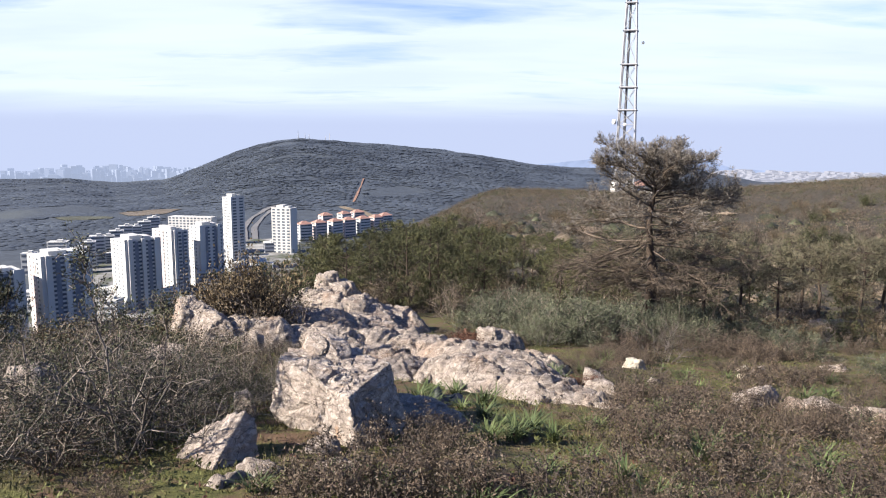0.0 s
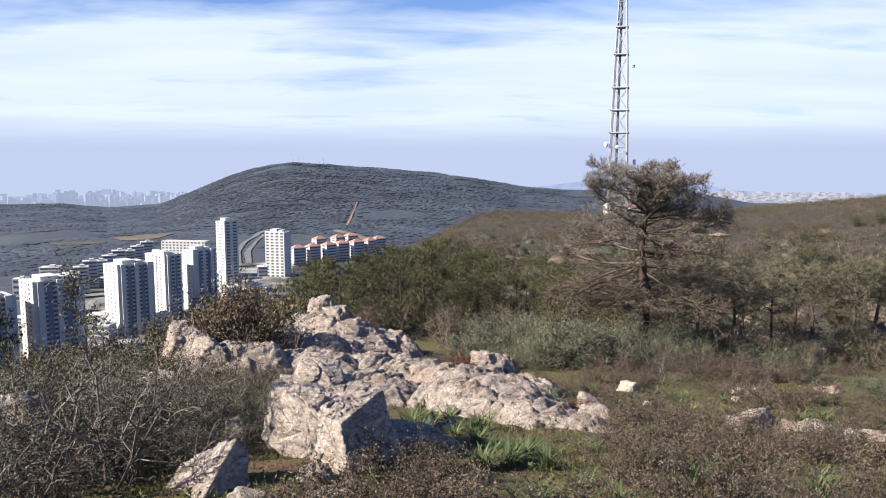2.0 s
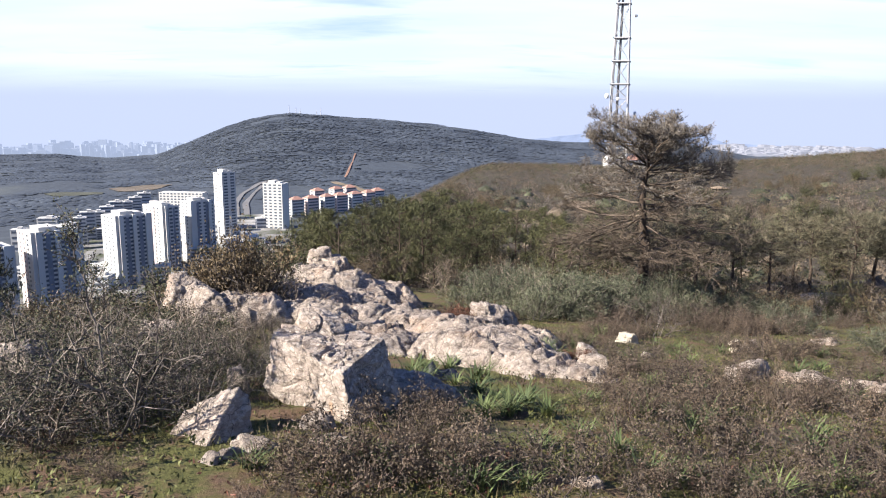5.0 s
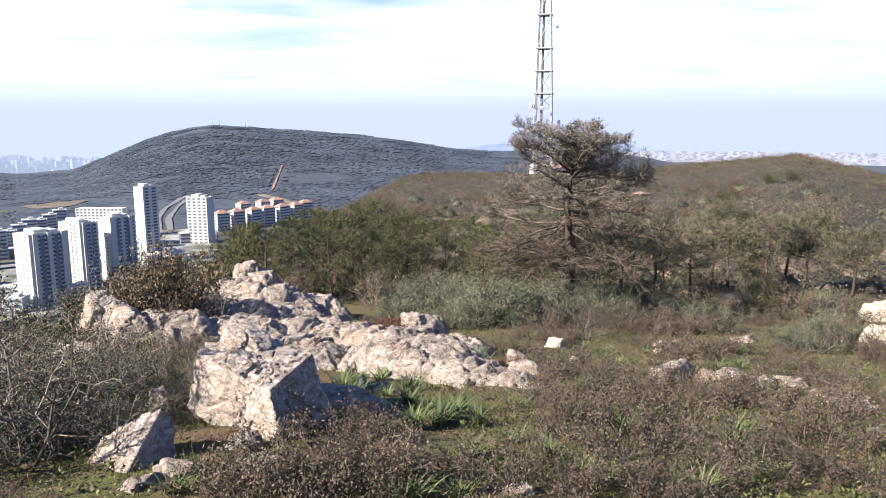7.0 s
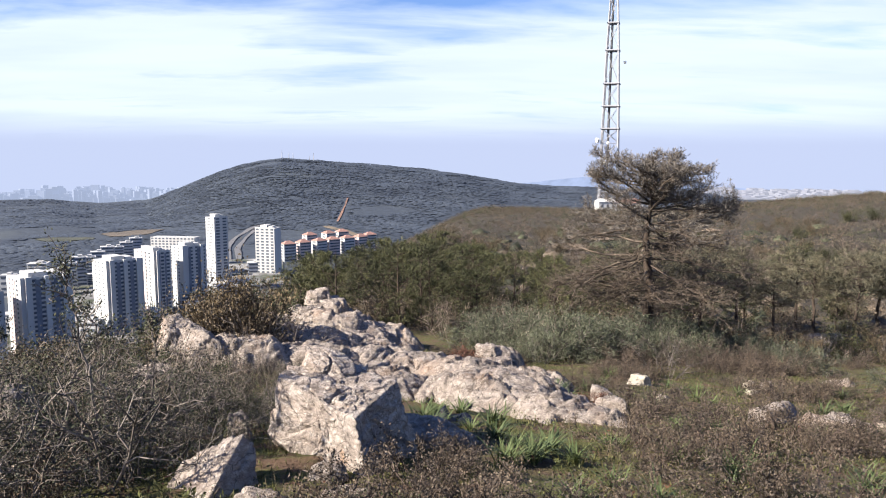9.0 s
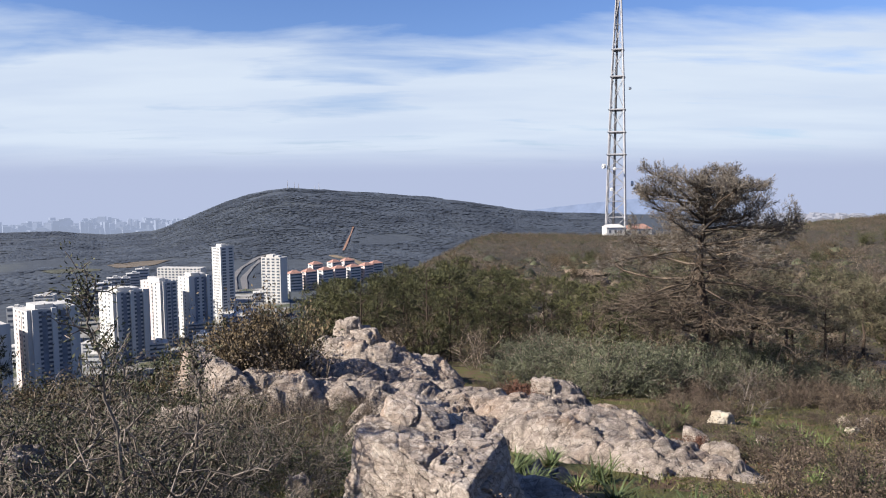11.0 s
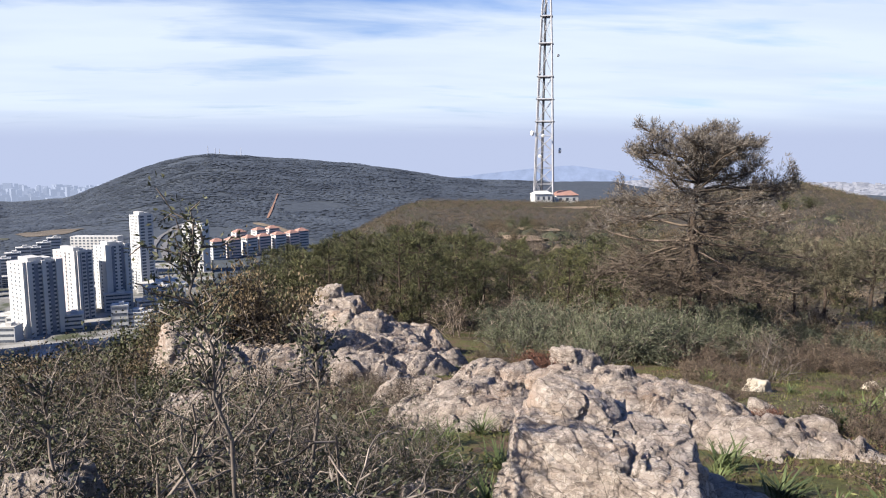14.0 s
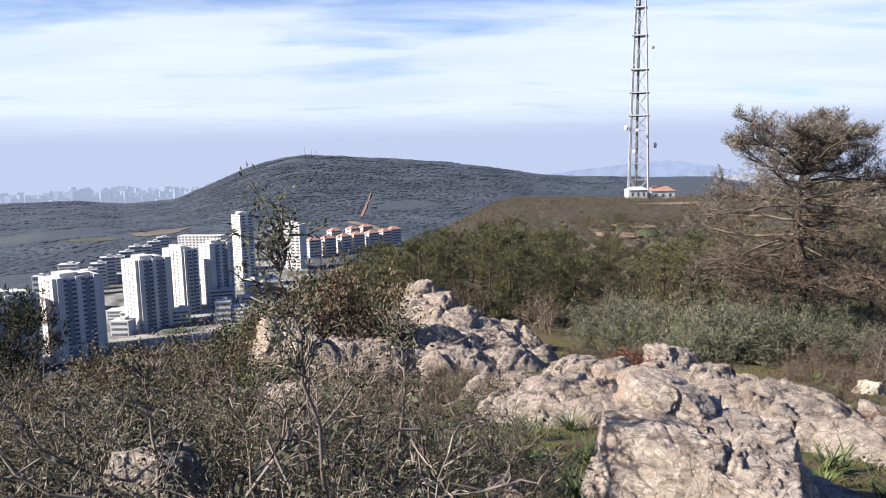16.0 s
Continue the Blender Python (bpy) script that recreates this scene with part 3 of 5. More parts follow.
def bush(name, seed, stems, height, spread, leaf, leaf_mat, twig_mat, per_tip, leaf_len, leaf_w, label, category, levels=3, kids=4, lean=0.35, r0=0.012, jitter=0.05, shorten=0.6, up=0.6, segs=3, wander=0.35):
    rng = np.random.default_rng(seed)
    A, B, RA, RB, tips, ways, last = grow(rng, stems, height, spread, levels, kids, lean, r0, wander=wander, shorten=shorten, segs=segs)
    root = thing(name, pose(0, 0, -50), label, category)
    k = ~last
    V, F = tubes(A[k], B[k], RA[k], RB[k])
    n = len(V)
    V2, F2 = blades(A[last], B[last] - A[last], np.linalg.norm(B[last] - A[last], axis=1) * 1.1, RA[last] * 2.2, rng)
    tagged(link_mesh("wood", np.concatenate([V, V2]), np.concatenate([F, F2 + n]), twig_mat, root), kind="stuff")
    if per_tip:
        P = np.repeat(tips, per_tip, 0) + rng.normal(size=(len(tips) * per_tip, 3)) * jitter
        D = np.repeat(ways, per_tip, 0) * up + rng.normal(size=P.shape) * 0.7
        V, F = blades(P, D, rng.uniform(0.6, 1.3, len(P)) * leaf_len, rng.uniform(0.7, 1.3, len(P)) * leaf_w, rng)
        tagged(link_mesh(leaf, V, F, leaf_mat, root), kind="stuff")
    return root


def conifer(name, seed, height, radius, needle_mat, label, trunk_r=0.07, whorls=16, per=7, needles=10, low=0.03, nl=0.14, rise=0.0, width=0.022):
    """A small pine: a trunk, whorled limbs and needle tufts with gaps between."""
    rng = np.random.default_rng(seed)
    root = thing(name, pose(0, 0, -50), label, "pine tree")
    pts = [np.array([0, 0, -0.1])]
    for k in range(8):
        pts.append(pts[-1] + np.array([rng.normal() * 0.04 * height / 4, rng.normal() * 0.04 * height / 4, (height + 0.1) / 8]))
    pts = np.array(pts)
    r = np.linspace(trunk_r, 0.012, 9)
    V, F = tubes(pts[:-1], pts[1:], r[:-1], r[1:], 7)
    link_mesh("trunk", V, F, M_BARK, root)
    A, B, RA, RB, T, W = [], [], [], [], [], []
    for k in range(whorls):
        f = low + (1 - low) * (k + rng.uniform(-0.3, 0.3)) / whorls
        f = min(max(f, low), 0.985)
        at = np.array([np.interp(f * height, pts[:, 2], pts[:, i]) for i in range(3)])
        reach = radius * (math.sin(math.pi * min(1, (1 - f) * 0.80 + 0.13))) * rng.uniform(0.65, 1.1)
        for _ in range(per):
            a = rng.uniform(0, 2 * np.pi)
            d = np.array([math.cos(a), math.sin(a), rng.uniform(0.05, 0.55) + rise])
            p, L = at, reach * rng.uniform(0.55, 1.15)
            for s in range(4):
                d = d + rng.normal(size=3) * 0.18; d[2] += 0.08
                d /= np.linalg.norm(d)
                q = p + d * L / 4
                A.append(p); B.append(q); RA.append(0.018 * (1 - s / 5)); RB.append(0.018 * (1 - (s + 1) / 5))
                for _ in range((0, 1, 3, 4)[s]):
                    w = d + rng.normal(size=3) * 0.6
                    w /= np.linalg.norm(w)
                    e = q + w * L * rng.uniform(0.10, 0.28)
                    A.append(q); B.append(e); RA.append(0.007); RB.append(0.004)
                    T.append(e); W.append(w)
                p = q
    V, F = tubes(A, B, RA, RB)
    tagged(link_mesh("crown_wood", V, F, M_BARK, root), kind="stuff")
    T, W = np.array(T), np.array(W)
    P = np.repeat(T, needles, 0) + rng.normal(size=(len(T) * needles, 3)) * 0.030
    D = np.repeat(W, needles, 0) * 0.8 + rng.normal(size=P.shape) * 0.7 + np.array([0, 0, 0.25])
    V, F = blades(P, D, rng.uniform(0.7, 1.3, len(P)) * nl, width, rng)
    tagged(link_mesh("foliage", V, F, needle_mat, root), kind="stuff")
    return root


def put(src, x, y, scale=1.0, turn=0.0, sink=0.0, sz=None):
    return copy_thing(src, pose(x, y, ground(x, y) - sink, 0, 0, turn) @ Matrix.Diagonal((scale, scale, sz or scale, 1)))


BARE = [bush("bare_shrub", 100 + i, 15, 1.10, 1.1, "foliage", M_DARKOLIVE, M_BARE, 1, 0.020, 0.009, "grey leafless thorny shrub with tangled twigs", "shrub", levels=4, kids=4, lean=0.50, r0=0.0095, shorten=0.58, segs=4, wander=0.85) for i in range(3)]
HEATH = [bush("heath_shrub", 120 + i, 16, 0.40, 0.9, "foliage", M_HEATH, M_HEATH_TWIG, 5, 0.022, 0.0085, "low brown heath shrub with dry twigs", "shrub", levels=3, kids=4, lean=0.6, r0=0.005, jitter=0.022, shorten=0.62, segs=2, wander=0.5) for i in range(4)]
OLIVE = [bush("grey_green_shrub", 140 + i, 17, 1.1, 1.1, "foliage", M_OLIVE, M_BARE, 10, 0.048, 0.014, "grey-green evergreen shrub with fine upright twigs", "shrub", levels=3, kids=4, lean=0.42, r0=0.011, jitter=0.03, up=1.1, segs=2, wander=0.5) for i in range(3)]
GREEN = [bush("green_shrub", 150 + i, 13, 1.2, 1.1, "foliage", M_GREEN, M_BARK, 14, 0.055, 0.030, "dense dark green shrub", "shrub", levels=2, kids=5, lean=0.4, r0=0.012, jitter=0.075, segs=3) for i in range(2)]
BROWN = [bush("bronze_shrub", 160 + i, 14, 1.2, 1.2, "foliage", M_BRONZE, M_BARK, 15, 0.042, 0.020, "rounded bronze-brown evergreen shrub", "shrub", levels=2, kids=5, lean=0.45, r0=0.012, jitter=0.07, segs=3) for i in range(2)]
DRY = [bush("dry_shrub", 165 + i, 11, 1.2, 1.2, "foliage", M_HEATH, M_BARE, 4, 0.040, 0.015, "dry grey-brown shrub on the slope", "shrub", levels=3, kids=4, lean=0.45, r0=0.012, jitter=0.06, segs=2) for i in range(2)]
PINES = [conifer("young_pine", 170 + i, 4.2, 1.5, M_NEEDLE, "young dark green pine on the slope", whorls=9, per=5, needles=15, nl=0.17, low=0.10, width=0.020) for i in range(3)]
M_BROWNNEEDLE = leafy("olive_brown_needle", (0.066, 0.068, 0.046), (0.235, 0.220, 0.155))
UMBRELLA = [conifer("umbrella_pine", 180 + i, 2.6, 1.5, M_BROWNNEEDLE, "low spreading pine with a bare trunk and flat dark crown", whorls=6, per=7, needles=17, low=0.5, nl=0.14, trunk_r=0.07, rise=-0.15, width=0.013) for i in range(2)]
SOURCES = UMBRELLA + DRY + BARE + HEATH + OLIVE + GREEN + BROWN + PINES

rng = np.random.default_rng(5)
# the tangle of bare shrubs beside the boulder
for x, y, s in ((-2.3, 5.5, 0.5), (-3.0, 4.9, 0.6), (-3.7, 5.0, 0.7), (-2.6, 7.2, 0.6), (-3.2, 7.5, 0.7), (-2.0, 7.6, 0.5), (-3.9, 7.6, 0.8), (-4.7, 7.4, 0.8), (-2.9, 9.2, 0.6), (-5.0, 5.8, 0.8), (-1.9, 6.2, 0.35), (-2.75, 5.3, 0.9), (-3.3, 5.6, 0.75), (-2.5, 5.9, 0.62), (-2.9, 6.6, 0.62), (-2.2, 7.0, 0.55), (-3.6, 6.9, 0.7), (-4.3, 5.2, 0.7), (-4.4, 6.6, 0.8), (-2.4, 8.1, 0.5), (-3.1, 8.3, 0.62), (-4.1, 8.4, 0.75), (-5.2, 7.6, 0.8), (-5.0, 9.6, 0.8), (-3.6, 10.4, 0.62), (-6.2, 9.0, 0.9), (-5.9, 11.2, 0.9), (-2.3, 10.8, 0.45), (-4.6, 11.4, 0.6)):
    put(BARE[rng.integers(3)], x, y, s * (rng.uniform(1.2, 1.45) if y < 7.7 else rng.uniform(0.75, 0.95)), rng.uniform(0, 360))
# low heath between the rocks and over the open ground
ROCKS = [(o.location.x, o.location.y, max(o.dimensions.x, o.dimensions.y) * 0.42) for o in scene.objects if o.type == "MESH" and ("rock" in o.name or "boulder" in o.name)]


def free(x, y, margin=0.0):
    return all((x - a) ** 2 + (y - b) ** 2 > (r + margin) ** 2 for a, b, r in ROCKS)


def clearing(x, y):
    return noise.noise(Vector((x * 0.55, y * 0.55, 3.0)))


n = 0
while n < 95:
    x, y = rng.uniform(-3.5, 10.5), rng.uniform(3.8, 17)
    if abs(x) > y * 0.75 + 0.5 or not free(x, y, 0.1) or clearing(x, y) < 0.0 or (-0.4 < x < 1.3 and 5.2 < y < 8.2):
        continue
    put(HEATH[rng.integers(4)], x, y, rng.uniform(0.45, 1.05), rng.uniform(0, 360))
    n += 1
for x, y in ((-0.25, 4.6), (0.1, 4.4), (-0.55, 4.35), (-0.3, 5.3), (-0.12, 5.5), (1.55, 5.8), (1.85, 6.1), (2.2, 5.55), (2.0, 5.0), (3.3, 6.9), (3.6, 7.3), (3.9, 7.0), (3.1, 7.5), (2.8, 6.5), (2.7, 7.8), (3.3, 5.0), (4.3, 6.4), (1.1, 4.5), (2.5, 4.6), (3.0, 4.3), (1.7, 4.2), (3.8, 5.6), (4.6, 5.4), (4.2, 7.6), (5.2, 6.4), (2.3, 6.7), (1.4, 6.9), (2.1, 7.3), (5.0, 7.0), (3.0, 8.4), (2.4, 9.0), (4.0, 9.4), (0.6, 4.1), (-0.9, 4.2), (5.6, 8.6)):
    put(HEATH[rng.integers(4)], x, y, rng.uniform(0.8, 1.2), rng.uniform(0, 360))
# grey-green shrubs below the tall pine
for k in range(46):
    x, y = rng.uniform(0.6, 9.0), rng.uniform(14.6, 24)
    if free(x, y, 0.3) and math.hypot(x - 5, y - 18.1) > 0.7 and (y > 15.6 + 0.25 * x or x < 4.5):
        put(OLIVE[rng.integers(3)], x, y, rng.uniform(0.65, 1.15), rng.uniform(0, 360))
ROUND = bush("round_bronze_shrub", 168, 34, 1.2, 1.2, "foliage", M_BRONZE, M_BARK, 9, 0.050, 0.024, "large rounded bronze-brown evergreen shrub by the outcrop", "shrub", levels=3, kids=4, lean=0.26, r0=0.012, jitter=0.09, segs=2)
SOURCES.append(ROUND)
for x, y, s in ((-4.0, 14.35, 1.12), (-4.6, 15.2, 0.9)):
    put(ROUND, x, y, s, rng.uniform(0, 360), sz=s * 1.45)
for x, y, s in ((-3.1, 14.6, 0.42), (-2.7, 14.75, 0.35), (-3.5, 14.3, 0.4)):
    put(GREEN[rng.integers(2)], x, y, s, rng.uniform(0, 360))
FIR = conifer("dark_conifer", 190, 2.8, 1.55, M_DARK, "dense dark green conifer on the slope above the town", whorls=14, per=8, needles=8, nl=0.15, width=0.03)
SOURCES.append(FIR)
put(FIR, -10.6, 16.8, 0.66, 0, sz=0.95)
for k in range(34):
    az = rng.uniform(-23, -10)
    r = rng.uniform(22, 36)
    put((GREEN + GREEN + DRY)[rng.integers(6)], r * math.sin(radians(az)), r * math.cos(radians(az)), np.interp(az, (-23, -10), (1.0, 1.7)) * rng.uniform(0.8, 1.1), rng.uniform(0, 360))
BROW_AZ, BROW_EL = (-38, -29.5, -24, -20, -16.5, -13), (-15.5, -14.2, -12.3, -11.3, -9.7, -8.8)
# the slope that falls away to the town
for k in range(56):
    x, y = rng.uniform(-15, -3), rng.uniform(11, 40)
    if free(x, y, 0.5) and x < -3 - max(0, 14 - y):
        put((GREEN + BROWN + DRY)[rng.integers(6)], x, y, rng.uniform(0.5, 1.0), rng.uniform(0, 360))
for k in range(40):
    az, r = rng.uniform(-36, -13), rng.uniform(13, 24)
    x, y = r * math.sin(radians(az)), r * math.cos(radians(az))
    if free(x, y, 0.6):
        put((GREEN + BROWN + DRY)[rng.integers(6)], x, y, rng.uniform(0.9, 1.35), rng.uniform(0, 360))
# the brow of the slope above the town
for k in range(46):
    az, r = rng.uniform(-38, -14), rng.uniform(17, 30)
    x, y = r * math.sin(radians(az)), r * math.cos(radians(az))
    tall = 1.4 + r * math.tan(radians(np.interp(az, BROW_AZ, BROW_EL))) - ground(x, y)
    if tall > 0.4 and free(x, y, 0.6):
        put((GREEN + DRY + BROWN)[rng.integers(6)], x, y, min(2.0, tall / 1.45) * rng.uniform(0.75, 1.0), rng.uniform(0, 360))
# the pine thicket behind the outcrop
CROWN_AZ = (-13, -11, -9, -7, -5.9, -4, -1.5, 0, 1, 4, 8, 13)
CROWN_EL = (-9.2, -8.5, -7.4, -7.1, -6.7, -6.3, -5.7, -5.8, -6.6, -7.0, -7.3, -8.0)
for k in range(58):
    az = rng.uniform(-12.5, 13)
    r = rng.uniform(22, 42)
    x, y = r * math.sin(radians(az)), r * math.cos(radians(az))
    tall = 1.65 + r * math.tan(radians(np.interp(az, CROWN_AZ, CROWN_EL))) - ground(x, y)
    s = min(1.15, max(0.35, tall / 4.3)) * rng.uniform(0.7, 1.0)
    put(PINES[rng.integers(3)], x, y, s, rng.uniform(0, 360))
for k in range(34):
    r, az = rng.uniform(18.8, 34), radians(rng.uniform(-9, 14))
    put((BROWN + GREEN + DRY + DRY)[rng.integers(8)], r * math.sin(az), r * math.cos(az), rng.uniform(0.8, 1.5), rng.uniform(0, 360))
for k in range(20):
    az, r = rng.uniform(-17, -3), rng.uniform(30, 75)
    put(PINES[rng.integers(3)], r * math.sin(radians(az)), r * math.cos(radians(az)), rng.uniform(0.5, 0.8), rng.uniform(0, 360))
# mixed scrub and small pines over the open ridge
for k in range(100):
    r, az = rng.uniform(22, 70), radians(rng.uniform(6, 36))
    s = rng.uniform(0.5, 1.15)
    put((BROWN + GREEN + DRY + DRY)[rng.integers(8)], r * math.sin(az), r * math.cos(az), s, rng.uniform(0, 360))
for k in range(76):
    r, az = rng.uniform(60, 125), radians(rng.uniform(-1, 34))
    put((BROWN + DRY + GREEN)[rng.integers(6)], r * math.sin(az), r * math.cos(az), rng.uniform(1.2, 2.0), rng.uniform(0, 360))
for k in range(18):
    r, az = rng.uniform(26, 60), radians(rng.uniform(11, 36))
    put(PINES[rng.integers(3)], r * math.sin(az), r * math.cos(az), rng.uniform(0.4, 0.7), rng.uniform(0, 360))
for az, r, s in ((13.5, 22.5, 0.9), (16, 21.5, 1.0), (17.5, 23.5, 0.95), (19.5, 22.5, 1.0), (22, 24.5, 1.05), (24.5, 25.5, 0.9), (27, 28.5, 1.0), (29.5, 28.0, 0.95), (32, 29, 1.0), (35, 28, 0.9), (20.5, 27, 1.0), (26, 29, 1.1), (15, 27, 1.0), (31, 30, 1.1)):
    put(UMBRELLA[rng.integers(2)], r * math.sin(radians(az)), r * math.cos(radians(az)), s * rng.uniform(0.9, 1.1), rng.uniform(0, 360))
for k in range(16):
    r, az = rng.uniform(19.5, 23), radians(rng.uniform(13, 36))
    x, y = r * math.sin(az), r * math.cos(az)
    if free(x, y, 0.5):
        put((DRY + BROWN + GREEN)[rng.integers(6)], x, y, rng.uniform(0.5, 1.0), rng.uniform(0, 360))
# darker understorey in the tangle
for k in range(26):
    x, y = rng.uniform(-6.5, -2.0), rng.uniform(6.6, 12.2)
    if free(x, y, 0.2) and x < -2.2 - (y - 8) * 0.25:
        put((DRY + GREEN + DRY)[rng.integers(6)], x, y, rng.uniform(0.45, 0.8), rng.uniform(0, 360))
for x, y, s in ((4.3, 16.9, 1.05), (4.9, 16.7, 0.95), (5.6, 17.1, 1.0), (3.7, 17.2, 1.1), (4.6, 17.5, 1.0), (5.4, 17.6, 0.9), (6.2, 17.6, 1.0)):
    put(OLIVE[rng.integers(3)], x, y, s, rng.uniform(0, 360))
# shrubs over the flat ground towards the pines
k = 0
while k < 62:
    x, y = rng.uniform(2.2, 15.5), rng.uniform(10.5, 21.5)
    if x > y * 0.78 or not free(x, y, 0.45) or clearing(x * 0.8, y * 0.8) < -0.12 or y < 13 - 0.1 * x + 0.0 and x < 4:
        continue
    pick = (HEATH + HEATH + DRY + OLIVE)[rng.integers(13)]
    s = rng.uniform(0.9, 1.6) if pick in HEATH else rng.uniform(0.4, 0.8)
    put(pick, x, y, s, rng.uniform(0, 360))
    k += 1
# ---- the tall windswept pine ----


def pipe(pts, radii, sides=6):
    """One bent, tapered tube through the points."""
    pts = np.asarray(pts, float)
    d = np.gradient(pts, axis=0)
    d /= np.linalg.norm(d, axis=1, keepdims=True)
    p = np.cross(d, [[0.31, 0.95, 0.05]]); p /= np.linalg.norm(p, axis=1, keepdims=True)
    q = np.cross(d, p)
    a = np.arange(sides) * 2 * np.pi / sides
    V = pts[:, None] + (p[:, None] * np.cos(a)[None, :, None] + q[:, None] * np.sin(a)[None, :, None]) * np.asarray(radii)[:, None, None]
    k, i = np.arange(sides), np.arange(len(pts) - 1)[:, None]
    F = np.stack([i * sides + k, i * sides + (k + 1) % sides, (i + 1) * sides + (k + 1) % sides, (i + 1) * sides + k], -1).reshape(-1, 4)
    return V.reshape(-1, 3), F


def tall_pine(x, y):
    rng = np.random.default_rng(77)
    root = thing("tall_pine", pose(x, y, ground(x, y), 0, 0, 150), "windswept pine with sparse dry grey-brown needles and a broad flat crown", "pine tree")
    H = 4.25
    pts = np.array([[0, 0, -0.15], [0.02, 0.0, 0.6], [-0.05, 0.02, 1.2], [-0.08, 0, 1.65], [0.02, 0.03, 2.2], [0.08, 0.0, 2.8], [0.04, 0.02, 3.3], [-0.03, 0, 3.8], [-0.08, 0, H]])
    r = np.array([0.16, 0.14, 0.13, 0.12, 0.095, 0.08, 0.062, 0.045, 0.025])
    V, F = pipe(pts, r, 9)
    link_mesh("trunk", V, F, M_BARK, root)
    reach_h = (0.9, 1.4, 1.8, 2.3, 2.8, 3.3, 3.8, 4.2)
    reach_r = (1.3, 1.8, 2.4, 2.85, 2.6, 2.25, 2.0, 1.6)
    groups = {"dry": [], "live": []}
    A, B, RA, RB = [], [], [], []

    def twig(p, d, L, r, n, key, lift, bend=0.20):
        for s in range(n):
            d = d + rng.normal(size=3) * (bend, bend, bend * 0.6)
            d[2] += lift
            d = d / np.linalg.norm(d)
            q = p + d * L / n
            A.append(p); B.append(q); RA.append(r * (1 - s / n * 0.7)); RB.append(r * (1 - (s + 1) / n * 0.7))
            if s == n - 1:
                groups[key].append((q, d))
            yield p, q, d, s
            p = q

    # limbs in storeys, each a flat spray; the topmost climb to the sheared crown
    k = 0
    for h, count in ((1.0, 2), (1.3, 4), (1.65, 6), (2.0, 7), (2.35, 8), (2.75, 8), (3.1, 8), (3.4, 8), (3.65, 8), (3.9, 8), (4.1, 8)):
        for _ in range(count):
            k += 1
            hh = h + rng.normal() * 0.07
            at = np.array([np.interp(hh, pts[:, 2], pts[:, i]) for i in range(3)])
            L = np.interp(hh, reach_h, reach_r) * rng.uniform(0.6, 1.08)
            a = k * 2.4 + rng.uniform(-0.5, 0.5)
            high = smooth(hh, 2.9, 3.9)
            d = np.array([math.cos(a), math.sin(a), -0.12 + 0.50 * high * rng.choice([0.3, 0.7, 1.2, 2.2]) + rng.normal() * 0.06])
            key = "live" if hh > 3.0 else "dry"
            for p, q, d2, s in twig(at, d, L, 0.032 * (L / 2.4) ** 0.5 + 0.004, 8, key, 0.015 + 0.01 * high, 0.20):
                if s < 2:
                    continue
                for _ in range(4):
                    f = rng.random()
                    w = d2 + rng.normal(size=3) * (0.75, 0.75, 0.22)
                    w[2] += 0.10 * high
                    for p3, q3, d3, s3 in twig(p * (1 - f) + q * f, w, L * rng.uniform(0.12, 0.30), 0.009, 3, key, 0.06 + 0.04 * high):
                        for _ in range(2):
                            w2 = d3 + rng.normal(size=3) * (0.6, 0.6, 0.3)
                            w2[2] += 0.1 + 0.25 * high
                            for _z in twig(q3, w2, rng.uniform(0.08, 0.20), 0.005, 2, key, 0.15 * high):
                                pass

    def flatten(P):  # the wind has sheared the top flat
        P = np.array(P)
        P[:, 2] = np.where(P[:, 2] > 4.2, 4.2 + 1.0 * np.tanh((P[:, 2] - 4.2) * 0.8), P[:, 2])
        lim = np.interp(P[:, 2], (2.6, 3.2, 3.8, 4.3, 4.9), (2.75, 2.35, 2.0, 1.75, 1.55))
        far = np.hypot(P[:, 0], P[:, 1])
        P[:, :2] *= np.where(far > lim * 0.75, (lim * 0.75 + lim * 0.25 * np.tanh((far - lim * 0.75) / (lim * 0.35))) / np.maximum(far, 1e-6), 1.0)[:, None]
        return P

    V, F = tubes(flatten(A), flatten(B), RA, RB)
    tagged(link_mesh("crown_wood", V, F, M_TWIG, root, "tangle of bare grey-brown limbs"), kind="stuff")
    for key, n, mat, nl in (("dry", 4, M_DEADNEEDLE, 0.07), ("live", 5, M_DRYNEEDLE, 0.10)):
        T = flatten([t for t, _ in groups[key]]); W = np.array([w for _, w in groups[key]])
        P = np.repeat(T, n, 0) + rng.normal(size=(len(T) * n, 3)) * 0.018
        D = np.repeat(W, n, 0) * 0.9 + rng.normal(size=P.shape) * 0.55
        V, F = blades(P, D, rng.uniform(0.6, 1.2, len(P)) * nl, 0.012, rng)
        tagged(link_mesh("foliage", V, F, mat, root, "dry brown needles" if key == "dry" else ""), kind="stuff")
    return root


M_TWIG = leafy("pine_twig", (0.085, 0.066, 0.052), (0.22, 0.175, 0.14), trans=0.0)
M_DEADNEEDLE = leafy("dead_pine_needle", (0.087, 0.071, 0.055), (0.219, 0.177, 0.141))
tall_pine(5.02, 18.1)

